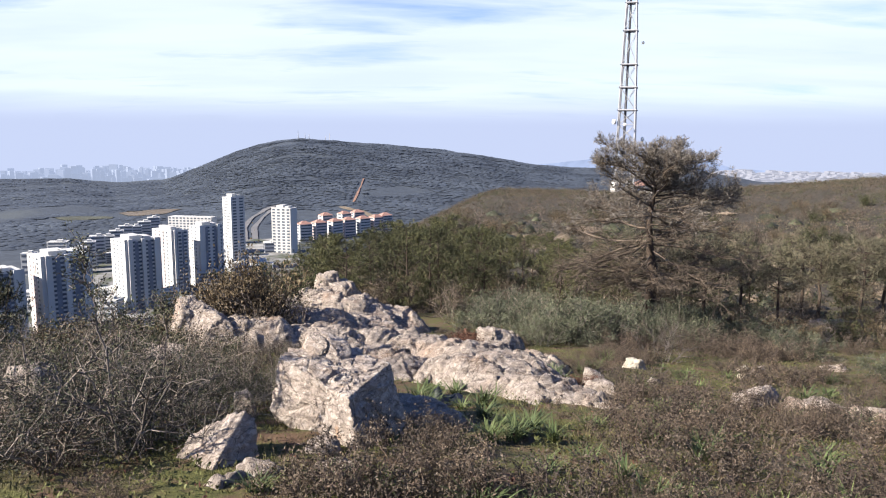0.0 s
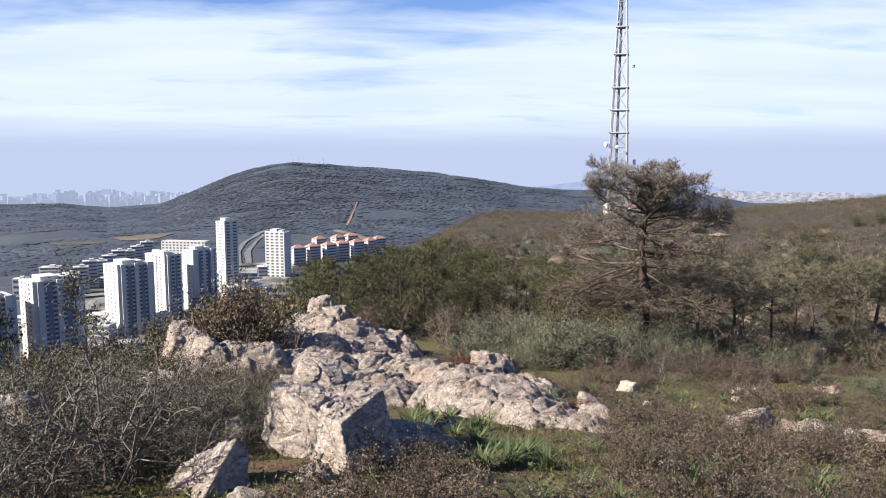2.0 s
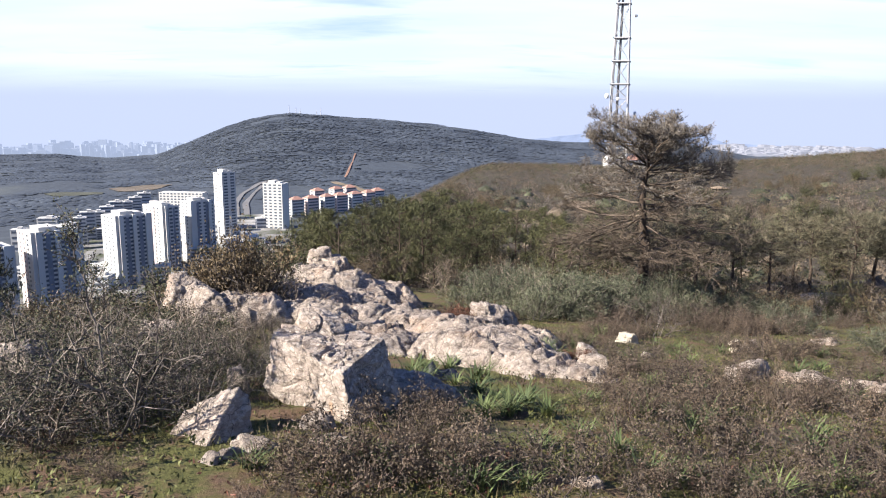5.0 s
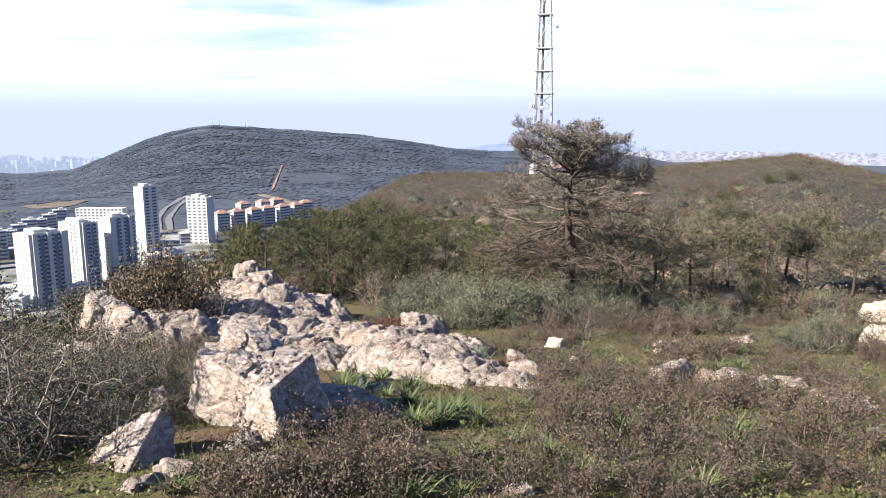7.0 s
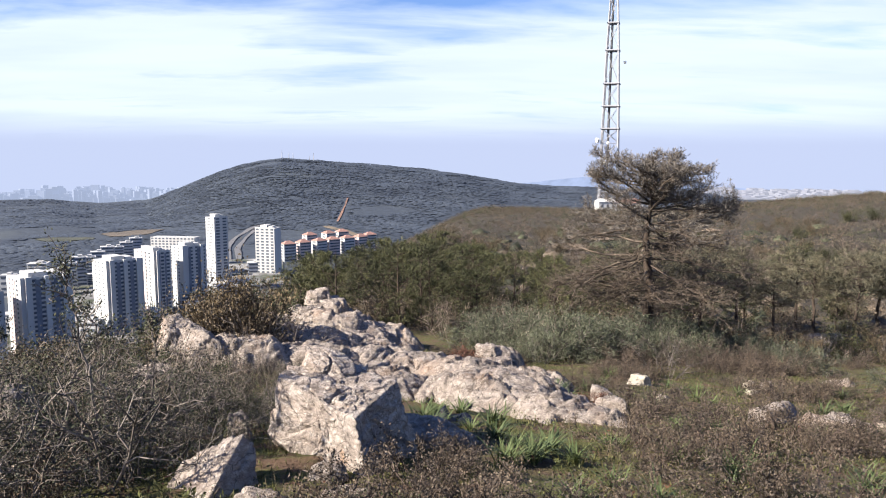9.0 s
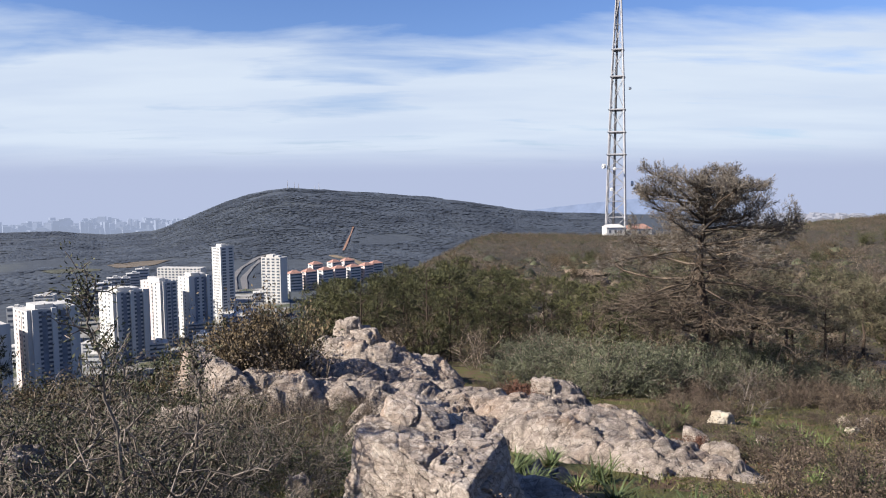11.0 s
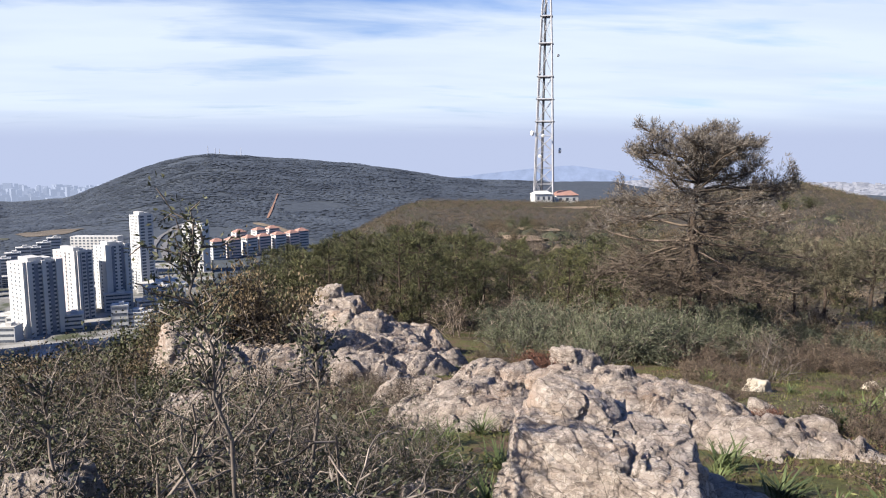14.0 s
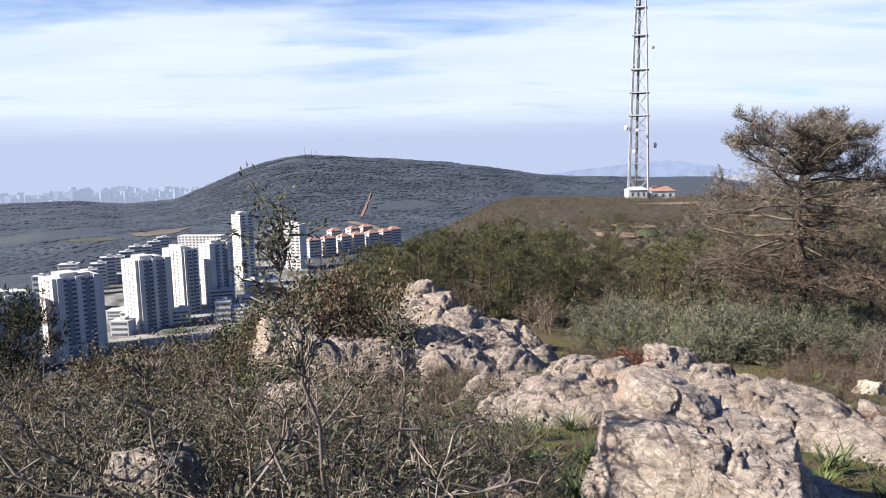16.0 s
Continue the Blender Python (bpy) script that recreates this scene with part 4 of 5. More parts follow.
# ---- the radio mast on the ridge ----
M_STEEL = plain("galvanised_steel", (0.46, 0.47, 0.51), 0.55, 0.0, 0.2, 2.0)
M_DARKSTEEL = plain("cable_ladder", (0.17, 0.17, 0.18), 0.6, 0.3, 0.2, 2.0)
M_WHITE = plain("white_paint", (0.80, 0.80, 0.78), 0.6, 0, 0.06, 1.0)
M_REDROOF = plain("red_roof_tile", (0.46, 0.27, 0.225), 0.85, 0, 0.25, 0.4)


def box_np(c, s, turn=0.0):
    c, s = np.array(c, float), np.array(s, float) / 2
    P = np.array([[x, y, z] for z in (-1, 1) for x, y in ((-1, -1), (1, -1), (1, 1), (-1, 1))], float) * s
    k, t = math.cos(turn), math.sin(turn)
    P = np.stack([P[:, 0] * k - P[:, 1] * t, P[:, 0] * t + P[:, 1] * k, P[:, 2]], 1) + c
    F = np.array([[3, 2, 1, 0], [4, 5, 6, 7], [0, 1, 5, 4], [1, 2, 6, 5], [2, 3, 7, 6], [3, 0, 4, 7]])
    return P, F


def merge(items):
    Vs, Fs, n = [], [], 0
    for V, F in items:
        Vs.append(V); Fs.append(F + n); n += len(V)
    return np.concatenate(Vs), np.concatenate(Fs)


def mast(x, y):
    z0 = ground(x, y)
    root = thing("radio_mast", pose(x, y, z0, 0, 0, 0), "tall grey steel lattice radio mast with small dishes", "radio mast")
    hs = np.array([0, 5, 9, 13, 17, 20.5, 26, 31.5, 39.5, 46, 52, 60, 66]) * 1.5
    half = np.interp(hs, [0, 30, 58.5, 69, 90, 99], [5.2, 4.2, 3.1, 2.5, 1.1, 0.8])
    ang = [radians(a) for a in (28, 118, 208, 298)]
    corner = lambda i, k: np.array([math.cos(ang[k]) * half[i], math.sin(ang[k]) * half[i], hs[i]])
    for k in range(4):
        V, F = pipe([corner(i, k) for i in range(len(hs))], np.full(len(hs), 0.36 if k in (1, 3) else 0.22))
        link_mesh("leg", V, F, M_STEEL, root)
    for k in range(4):
        A, B = [], []
        for i in range(len(hs) - 1):
            p, q = corner(i, k), corner(i, (k + 1) % 4)
            p2, q2 = corner(i + 1, k), corner(i + 1, (k + 1) % 4)
            A += [p, q, p]; B += [q2, p2, q]
        V, F = tubes(A, B, np.full(len(A), 0.10), np.full(len(A), 0.10), 4)
        tagged(link_mesh("bracing", V, F, M_STEEL, root), kind="stuff")
    V, F = tubes([[-1.3, -1.2, 0]], [[-0.3, -0.3, 93]], [0.5], [0.4], 6)
    link_mesh("cable_ladder", V, F, M_DARKSTEEL, root, "dark cable ladder")
    for h in (30.8, 39, 47.2, 59.2, 69.0):
        w = np.interp(h, hs, half) * 1.12
        A = [[math.cos(t) * w, math.sin(t) * w, h] for t in ang]
        B = A[1:] + A[:1]
        V, F = tubes(A, B, [0.32] * 4, [0.32] * 4, 4)
        V2, F2 = box_np((0, 0, h - 0.1), (w * 1.35, w * 1.35, 0.1), radians(28 + 45))
        link_mesh("platform", *merge([(V, F), (V2, F2)]), M_STEEL, root)
    for h, a, r in ((26.5, 200, 0.9), (20.0, -20, 1.0), (25.5, 250, 0.6), (18.0, 240, 0.6), (55, -10, 0.5)):
        w = np.interp(h, hs, half) + 0.8
        c = np.array([math.cos(radians(a)) * w, math.sin(radians(a)) * w, h])
        d = np.array([math.cos(radians(a)), math.sin(radians(a)), 0])
        V, F = tubes([c, c + d * 0.8], [c + d * 0.8, c + d * 1.0], [r, r], [r, r * 0.3], 14)
        link_mesh("dish", V, F, M_WHITE, root, "white drum dish")
    return root


mast(67.6, 283.0)


def cabin(name, x, y, w, d, h, roof_mat, label, turn=0.0, lift=0.0):
    z = ground(x, y) + lift
    root = thing(name, pose(x, y, z, 0, 0, turn), label, "building")
    link_mesh("wall", *box_np((0, 0, h / 2 - 0.4), (w, d, h + 0.8)), M_WHITE, root, flat=True)
    V = np.array([[-w / 2 - .3, -d / 2 - .3, h], [w / 2 + .3, -d / 2 - .3, h], [w / 2 + .3, d / 2 + .3, h], [-w / 2 - .3, d / 2 + .3, h], [-w / 2 + d / 3, 0, h + d * 0.28], [w / 2 - d / 3, 0, h + d * 0.28]])
    link_mesh("roof", V, [(0, 1, 5, 4), (1, 2, 5), (2, 3, 4, 5), (3, 0, 4), (3, 2, 1, 0)], roof_mat, root, flat=True)
    for k in (-0.3, 0.0, 0.3):
        link_mesh("window", *box_np((k * w, -d / 2 - 0.01, h * 0.55), (w * 0.12, 0.06, h * 0.35)), M_GLASS, root, flat=True)
    return root


M_GLASS = plain("dark_glass", (0.13, 0.15, 0.19), 0.2, 0, 0.3, 0.3)
cabin("equipment_cabin", 65.0, 276.0, 7.0, 4.0, 3.4, M_WHITE, "white flat equipment cabin below the mast", 10)
cabin("small_house", 75.0, 281.0, 9.0, 6.0, 3.4, M_REDROOF, "white ridge house with a red roof", 8)

# ---- the town in the valley ----
M_CONC = plain("pale_render", (0.66, 0.66, 0.65), 0.8, 0, 0.06, 0.05)
M_PINK = plain("pink_render", (0.74, 0.63, 0.60), 0.8, 0, 0.06, 0.05)
M_GREY = plain("grey_render", (0.58, 0.60, 0.63), 0.8, 0, 0.12, 0.04)
# dark blue-grey for the shade inside balcony recesses
M_SHADE = plain("balcony_shade", (0.24, 0.27, 0.33), 0.7, 0, 0.25, 0.2)
M_ROAD = plain("far_road", (0.20, 0.20, 0.21), 0.9, 0, 0.15, 0.02)
M_DIRT = plain("bare_earth", (0.22, 0.18, 0.135), 0.95, 0, 0.3, 0.03)
M_REDEARTH = plain("red_earth", (0.33, 0.20, 0.15), 0.95, 0, 0.25, 0.03)


def unit_box(name, mat):
    me = bpy.data.meshes.new(name)
    V, F = box_np((0, 0, 0), (1, 1, 1))
    me.from_pydata(V.tolist(), [], F.tolist())
    me.materials.append(mat)
    return me


WINDOW = unit_box("window", M_GLASS)
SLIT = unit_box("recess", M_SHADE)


def piece(name, me, c, s, parent):
    ob = new(name, me)
    ob.parent = parent
    ob.location, ob.scale = c, s
    return ob


def polar(az, r):
    return r * math.sin(radians(az)), r * math.cos(radians(az))


def tower(az, r, w, d, h, turn, cols, floors, side_cols=2, bays=(), label="white high-rise apartment block with shaded balconies", wall=None, pink=False, top=True):
    x, y = polar(az, r)
    z = ground(x, y)
    root = thing("apartment_tower", pose(x, y, z, 0, 0, turn), label, "apartment block", "high-rise blocks")
    link_mesh("body", *box_np((0, 0, h / 2 - 3), (w, d, h + 6)), wall or M_CONC, root, flat=True)
    for b, bw in bays:
        link_mesh("bay", *box_np((b * w, -d / 2 - 0.7, h / 2 + 0.6), (bw * w, 1.8, h + 1.2)), wall or M_CONC, root, flat=True)
    if top:
        link_mesh("penthouse", *box_np((-w * 0.12, 0, h + 1.6), (w * 0.35, d * 0.6, 3.2)), M_CONC, root, flat=True)
        link_mesh("lift_house", *box_np((w * 0.22, 0, h + 1.0), (w * 0.2, d * 0.5, 2.0)), M_CONC, root, flat=True)
        link_mesh("parapet", *box_np((0, -d / 2 + 0.15, h + 0.5), (w, 0.3, 1.0)), M_CONC, root, flat=True)
    if pink:
        link_mesh("side_panel", *box_np((-w / 2 - 0.06, d * 0.12, h / 2), (0.5, d * 0.45, h * 0.97)), M_PINK, root, flat=True)
    # flat dark strips stand in for the shade of set-back balconies
    for b in (-0.18, 0.18):
        if bays:
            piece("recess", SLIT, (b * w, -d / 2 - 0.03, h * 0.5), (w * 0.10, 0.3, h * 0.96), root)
    step = h / floors
    for f in range(floors):
        zf = (f + 0.55) * step
        for c in range(cols):
            u = (c + 0.5) / cols - 0.5
            if any(abs(u - b) < bw * 0.5 for b, bw in bays):
                continue
            piece("window", WINDOW, (u * w, -d / 2 - 0.02, zf), (w / cols * 0.55, 0.25, step * 0.52), root)
        for c in range(side_cols):
            v = (c + 0.5) / side_cols - 0.5
            piece("window", WINDOW, (-w / 2 - (0.3 if pink else 0.02), v * d * 0.75, zf), (0.25, min(1.6, d / side_cols * 0.35), step * 0.45), root)
    return root


# az, distance, width, depth, height, turn
BAYS3 = ((-0.36, 0.12), (0.0, 0.10), (0.36, 0.12))
tower(-31.6, 560, 34, 26, 50, 46, 6, 16, 3, BAYS3)
tower(-27.4, 578, 33, 27, 56, 46, 6, 18, 3, BAYS3, pink=True)
tower(-22.5, 640, 29, 26, 56, 46, 6, 18, 3, BAYS3)
tower(-20.2, 690, 15, 36, 56, 46, 3, 18, 4, ((-0.3, 0.14),), pink=True)
tower(-17.7, 715, 24, 18, 56, 46, 4, 18, 2, ((-0.40, 0.18), (0.3, 0.12)))
tower(-15.7, 790, 15, 17, 75, 45, 2, 25, 5, (), label="tall grey high-rise tower with rows of balconies")
tower(-12.05, 895, 24, 18, 53, -14, 4, 15, 2, (), label="white high-rise block with rows of small dark windows")
tower(-18.6, 905, 52, 14, 44, -8, 12, 14, 2, (), label="long white slab apartment block with many balconies", top=False)


def low_block(az, r, w, d, h, turn, mat, floors, roof=None, label="low white apartment block", group="low blocks"):
    x, y = polar(az, r)
    root = thing("low_apartment_block", pose(x, y, ground(x, y), 0, 0, turn), label, "apartment block", group)
    link_mesh("body", *box_np((0, 0, h / 2 - 3), (w, d, h + 6)), mat, root, flat=True)
    if roof:
        V = np.array([[-w / 2 - .5, -d / 2 - .5, h], [w / 2 + .5, -d / 2 - .5, h], [w / 2 + .5, d / 2 + .5, h], [-w / 2 - .5, d / 2 + .5, h], [-w / 2 + d / 2, 0, h + d * 0.3], [w / 2 - d / 2, 0, h + d * 0.3]])
        link_mesh("roof", V, [(0, 1, 5, 4), (1, 2, 5), (2, 3, 4, 5), (3, 0, 4), (3, 2, 1, 0)], roof, root, flat=True)
    else:
        link_mesh("roof", *merge([box_np((0, 0, h + 0.2), (w * 1.02, d * 1.04, 0.5)), box_np((w * 0.1, 0, h + 1.4), (w * 0.3, d * 0.5, 2.0))]), M_CONC, root, flat=True)
    step = h / floors
    for f in range(floors):
        piece("window_band", WINDOW, (0, -d / 2 - 0.05, (f + 0.6) * step), (w * 0.86, 0.3, step * 0.42), root)
        piece("window_band", WINDOW, (-w / 2 - 0.05, 0, (f + 0.6) * step), (0.3, d * 0.5, step * 0.42), root)
    return root


def town_ground():
    az, r = np.radians(np.arange(-33, -10.9, 0.5)), np.arange(552, 1010, 12.0)
    A, R = np.meshgrid(az, r)
    X, Y = R * np.sin(A), R * np.cos(A)
    Z = ground_np(X, Y) + np.array([far_relief(a, b) for a, b in zip(X.ravel(), Y.ravel())]).reshape(X.shape) + 0.8
    n, k = len(az), len(r)
    i, j = np.meshgrid(np.arange(k - 1), np.arange(n - 1), indexing="ij")
    a = (i * n + j).reshape(-1)
    def build(nt, b):
        c = ramp(nt, noise_tex(nt, 0.03, 5, 0.6), (0.40, (0.055, 0.065, 0.04)), (0.5, (0.15, 0.15, 0.15)), (0.62, (0.28, 0.28, 0.275)))
        nt.links.new(c, b.inputs["Base Color"])
    a = a[(R < 640 + (np.degrees(A) + 33) * 28).reshape(-1)[a]]
    ob = link_mesh("pavement", np.stack([X, Y, Z], -1).reshape(-1, 3), np.stack([a, a + 1, a + n + 1, a + n], 1), material("town_paving", build, 0.9))
    tagged(ob, "pale paved yards and gardens between the blocks", "pavement", kind="structure")


town_ground()
rc = np.random.default_rng(9)
for k in range(9):  # the row along the far edge of the estate
    low_block(-26.2 + k * 0.62, 815 + k * 28, 15, 12, 26 + 2 * (k % 3), 25, (M_GREY, M_CONC)[k % 2], 8, label="grey mid-rise block in a long row", group="mid-rise row")
for k in range(46):
    az = rc.uniform(-29.5, -12.8)
    r = rc.uniform(600, 980)
    if az > -13.8 and r < 820:
        continue
    low_block(az, r, rc.uniform(12, 26), rc.uniform(10, 16), rc.uniform(8, 22), rc.uniform(-5, 25), (M_CONC, M_CONC, M_GREY)[rc.integers(3)], int(rc.integers(3, 6)))
for k, (az, r) in enumerate(((-10.6, 985), (-9.5, 1000), (-8.3, 1015), (-7.3, 1030), (-6.2, 1045), (-5.2, 1060), (-4.5, 1085), (-9.0, 1090), (-7.6, 1110), (-6.6, 1130))):
    low_block(az, r, 17, 13, 23, 34 + 6 * (k % 3), (M_CONC, M_PINK)[k % 2], 6, M_REDROOF, "pale apartment block with a red hipped roof", "red-roofed blocks")


def land_at(az, el):
    """The distance at which the land shows at a height angle, seen from the hilltop, past the near slopes."""
    r = np.arange(620.0, 2500.0, 4.0)
    z = ground_np(r * math.sin(radians(az)), r * math.cos(radians(az))) - 1.5
    return float(r[np.argmax(np.degrees(np.arctan2(z, r)) > el)])


CLEARED = []


def ribbon(name, nodes, width, mat, label, category, lift=1.0, kind="structure"):
    """A strip on the land through nodes of (azimuth, height angle)."""
    P = np.array([polar(a, land_at(a, e)) for a, e in nodes])
    t = np.linspace(0, len(P) - 1, 12 * len(P))
    i = np.arange(len(P))
    X, Y = np.interp(t, i, P[:, 0]), np.interp(t, i, P[:, 1])
    k = np.ones(9) / 9
    X[4:-4], Y[4:-4] = np.convolve(X, k, "valid"), np.convolve(Y, k, "valid")
    dx, dy = np.gradient(X), np.gradient(Y)
    n = np.hypot(dx, dy) + 1e-9
    wv = width * (1 + 0.3 * np.sin(t * 2.3))
    CLEARED.extend(zip(X, Y, wv * 0.5 + 9))
    V = []
    for s in (-1, 1):
        px, py = X - s * dy / n * wv / 2, Y + s * dx / n * wv / 2
        V.append(np.stack([px, py, ground_np(px, py) + np.array([far_relief(a, b) for a, b in zip(px, py)]) + lift], 1))
    m = len(t)
    j = np.arange(m - 1)
    F = np.stack([j, j + m, j + m + 1, j + 1], 1)
    return tagged(link_mesh(name, np.concatenate(V), F, mat), label, category, kind=kind)


ribbon("road", ((-15.0, -7.9), (-15.1, -7.0), (-14.4, -6.2), (-13.2, -5.6), (-12.6, -5.4)), 9, M_ROAD, "pale curving highway in the valley", "road")
ribbon("road_2", ((-14.2, -7.9), (-14.3, -7.0), (-13.6, -6.2), (-13.0, -5.75)), 7, M_ROAD, "pale second carriageway in the valley", "road")
ribbon("firebreak", ((-6.9, -5.2), (-6.6, -4.6), (-6.3, -3.9), (-6.1, -3.4)), 3.6, M_REDEARTH, "steep red earth firebreak up the wooded hill", "earth track")
ribbon("dirt_road", ((-7.8, -5.5), (-7.0, -5.75), (-6.2, -5.9), (-5.5, -6.3)), 12, M_DIRT, "pale dirt road at the foot of the hill", "earth track")
M_FIELD = plain("field_earth", (0.165, 0.140, 0.115), 0.95, 0, 0.3, 0.03)
ribbon("bare_field", ((-23.2, -5.75), (-21.8, -5.7), (-20.0, -5.5)), 75, M_FIELD, "bare tan earth field above the estate", "field")
ribbon("meadow", ((-27.2, -6.0), (-25.6, -5.95), (-23.9, -6.0)), 60, plain("winter_meadow", (0.095, 0.102, 0.080), 0.95, 0, 0.3, 0.03), "dull olive meadow in the valley woods", "field")

# thin masts on the far summit
for az, h in ((-10.9, 26), (-10.4, 20), (-10.1, 18), (-8.6, 24), (-8.9, 14)):
    x, y = polar(az, 2480)
    V, F = tubes([[x, y, ground(x, y) - 2]], [[x, y, ground(x, y) + h]], [1.1], [0.6], 4)
    tagged(link_mesh("summit_mast", V, F, M_STEEL), "thin far mast on the wooded summit", "radio mast", "summit masts")

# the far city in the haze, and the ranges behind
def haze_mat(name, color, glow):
    """Far things in haze: scattered light painted in as bluish base colour and glow."""
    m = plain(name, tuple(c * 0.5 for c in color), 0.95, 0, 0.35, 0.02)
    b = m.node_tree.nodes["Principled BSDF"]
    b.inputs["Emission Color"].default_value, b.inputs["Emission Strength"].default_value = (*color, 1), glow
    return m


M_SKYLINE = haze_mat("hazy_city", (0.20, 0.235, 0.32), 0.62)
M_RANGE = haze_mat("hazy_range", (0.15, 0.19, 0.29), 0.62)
items = []
for k in range(700):
    az = -33 + 15 * rc.random() ** 0.8
    r = rc.uniform(4150, 4500)
    x, y = polar(az, r)
    base = ground(x, y)
    tall = 20 + 55 * rc.random() ** 2.5 + 30 * math.exp(-((az + 25) / 3) ** 2) * rc.random()
    items.append(box_np((x, y, base + 18 + tall / 2), (rc.uniform(12, 40), 20, tall + 36), rc.uniform(0, 1)))
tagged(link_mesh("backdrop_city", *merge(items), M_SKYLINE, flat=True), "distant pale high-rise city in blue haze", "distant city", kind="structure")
items = []
for k in range(900):
    az = rc.uniform(19.5, 43)
    x, y = polar(az, rc.uniform(3300, 4700))
    items.append(box_np((x, y, ground(x, y) + 6), (rc.uniform(15, 70), 25, rc.uniform(22, 40)), rc.uniform(0, 1)))
tagged(link_mesh("backdrop_city_2", *merge(items), haze_mat("hazy_far_city", (0.25, 0.26, 0.31), 0.50), flat=True), "distant whitish city on the far shore", "distant city", kind="structure")


def range_line(name, azs, els, r, label):
    az = np.arange(azs[0], azs[-1], 0.25)
    el = np.interp(az, azs, els) + 0.03 * np.array([noise.fractal(Vector((a * 0.9, r, 0)), 0.8, 2, 4) for a in az])
    x, y = r * np.sin(np.radians(az)), r * np.cos(np.radians(az))
    top = np.stack([x, y, r * np.tan(np.radians(el))], 1)
    low = np.stack([x * 0.97, y * 0.97, np.full(len(az), -330.0)], 1)
    j, m = np.arange(len(az) - 1), len(az)
    F = np.stack([j, j + m, j + m + 1, j + 1], 1)[:, ::-1]
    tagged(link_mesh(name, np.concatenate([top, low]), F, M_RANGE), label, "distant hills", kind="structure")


range_line("backdrop_range", (4, 9, 13, 16, 19, 21, 27, 46), (-2.6, -2.0, -1.55, -1.3, -1.7, -2.3, -2.45, -2.4), 4800, "distant blue mountain range in haze")
# ---- scrub, grass and litter ----


ICO = bmesh.new()
bmesh.ops.create_icosphere(ICO, subdivisions=1, radius=1.0)
ICO_V, ICO_F = np.array([v.co for v in ICO.verts]), np.array([[v.index for v in f.verts] for f in ICO.faces])
ICO.free()


def scatter_scrub():
    """The far ridge's scrub: ragged clumps with leaves, too many to count."""
    rng = np.random.default_rng(21)
    for name, mat, lo, hi, n, per, size in (("scrub", M_SCRUB, 24, 75, 900, 90, 0.06), ("scrub_green", M_DARKOLIVE, 26, 110, 420, 90, 0.07), ("scrub_far", M_SCRUB, 66, 310, 6500, 46, 0.10), ("scrub_far_green", M_DARKOLIVE, 75, 300, 1900, 46, 0.10)):
        r = np.sqrt(rng.uniform(lo * lo, hi * hi, n))
        az = np.radians(rng.uniform(-20, 38, n))
        x, y = r * np.sin(az), r * np.cos(az)
        z = ground_np(x, y)
        h = 0.35 + 1.05 * rng.random(n) ** 1.6 * np.where(r > 66, 1.5, 1.0)
        w = h * rng.uniform(0.8, 1.6, n)
        c = np.stack([x, y, z - 0.1], 1)
        axes = np.stack([w, w, h], 1)
        V = (ICO_V[None] * rng.uniform(0.30, 0.62, (n, len(ICO_V), 1))) * axes[:, None] + c[:, None]
        F = (ICO_F[None] + (np.arange(n) * len(ICO_V))[:, None, None]).reshape(-1, 3)
        u = rng.normal(size=(n, per, 3))
        u /= np.linalg.norm(u, axis=2, keepdims=True)
        u[..., 2] = np.abs(u[..., 2])
        P = (c[:, None] + u * axes[:, None] * rng.uniform(0.45, 1.05, (n, per, 1))).reshape(-1, 3)
        k = np.repeat(np.maximum(1, r / 160), per)
        V2, F2 = blades(P, rng.normal(size=P.shape) + u.reshape(-1, 3) * 0.6, rng.uniform(0.7, 1.4, len(P)) * size * 1.5 * k, size * k, rng)
        if hi > 120:  # far off, the leaves alone
            V, F = V2, F2
        else:
            V, F = np.concatenate([V.reshape(-1, 3), V2]), F.tolist() + (F2 + n * len(ICO_V)).tolist()
        tagged(link_mesh(name, V, F, mat), "brown and olive scrub covering the ridge", "scrub", kind="stuff")


def far_forest():
    """The pine woods of the valley and the far hill: small pointed crowns with clearings between."""
    rng = np.random.default_rng(23)
    n = 46000
    r = np.sqrt(rng.uniform(1020 ** 2, 2560 ** 2, n))
    az = rng.uniform(-35, 14, n)
    x, y = r * np.sin(np.radians(az)), r * np.cos(np.radians(az))
    gaps = np.array([noise.fractal(Vector((a, b, 0)) * 0.005, 0.8, 2.0, 4) for a, b in zip(x, y)])
    keep = (gaps < 0.38) & ((az < -20) | (az > -3.5) | (r > 1180))
    for cx, cy, cr in CLEARED:
        keep &= (x - cx) ** 2 + (y - cy) ** 2 > cr * cr
    x, y, gaps = x[keep], y[keep], gaps[keep]
    n = len(x)
    z = ground_np(x, y) + np.array([far_relief(a, b) for a, b in zip(x, y)])
    h, w = rng.uniform(0.8, 2.2, n) * (1.1 - np.clip(gaps, -0.3, 0.5)), rng.uniform(4.5, 8.0, n)
    t = rng.uniform(0, 6.28, n)[:, None] + np.arange(5) * 2 * np.pi / 5
    ring = np.stack([x[:, None] + np.cos(t) * w[:, None], y[:, None] + np.sin(t) * w[:, None], z[:, None] + h[:, None] * rng.uniform(0.15, 0.5, (n, 5))], -1)
    tip = np.stack([x, y, z + h], 1)[:, None]
    V = np.concatenate([ring, tip], 1).reshape(-1, 3)
    k = np.arange(5)
    F = ((np.arange(n) * 6)[:, None, None] + np.stack([k, (k + 1) % 5, np.full(5, 5)], 1)[None]).reshape(-1, 3)
    tagged(link_mesh("far_forest", V, F, M_FOREST), "dark pine forest on the far hills, coloured blue-green for haze", "forest", kind="stuff")


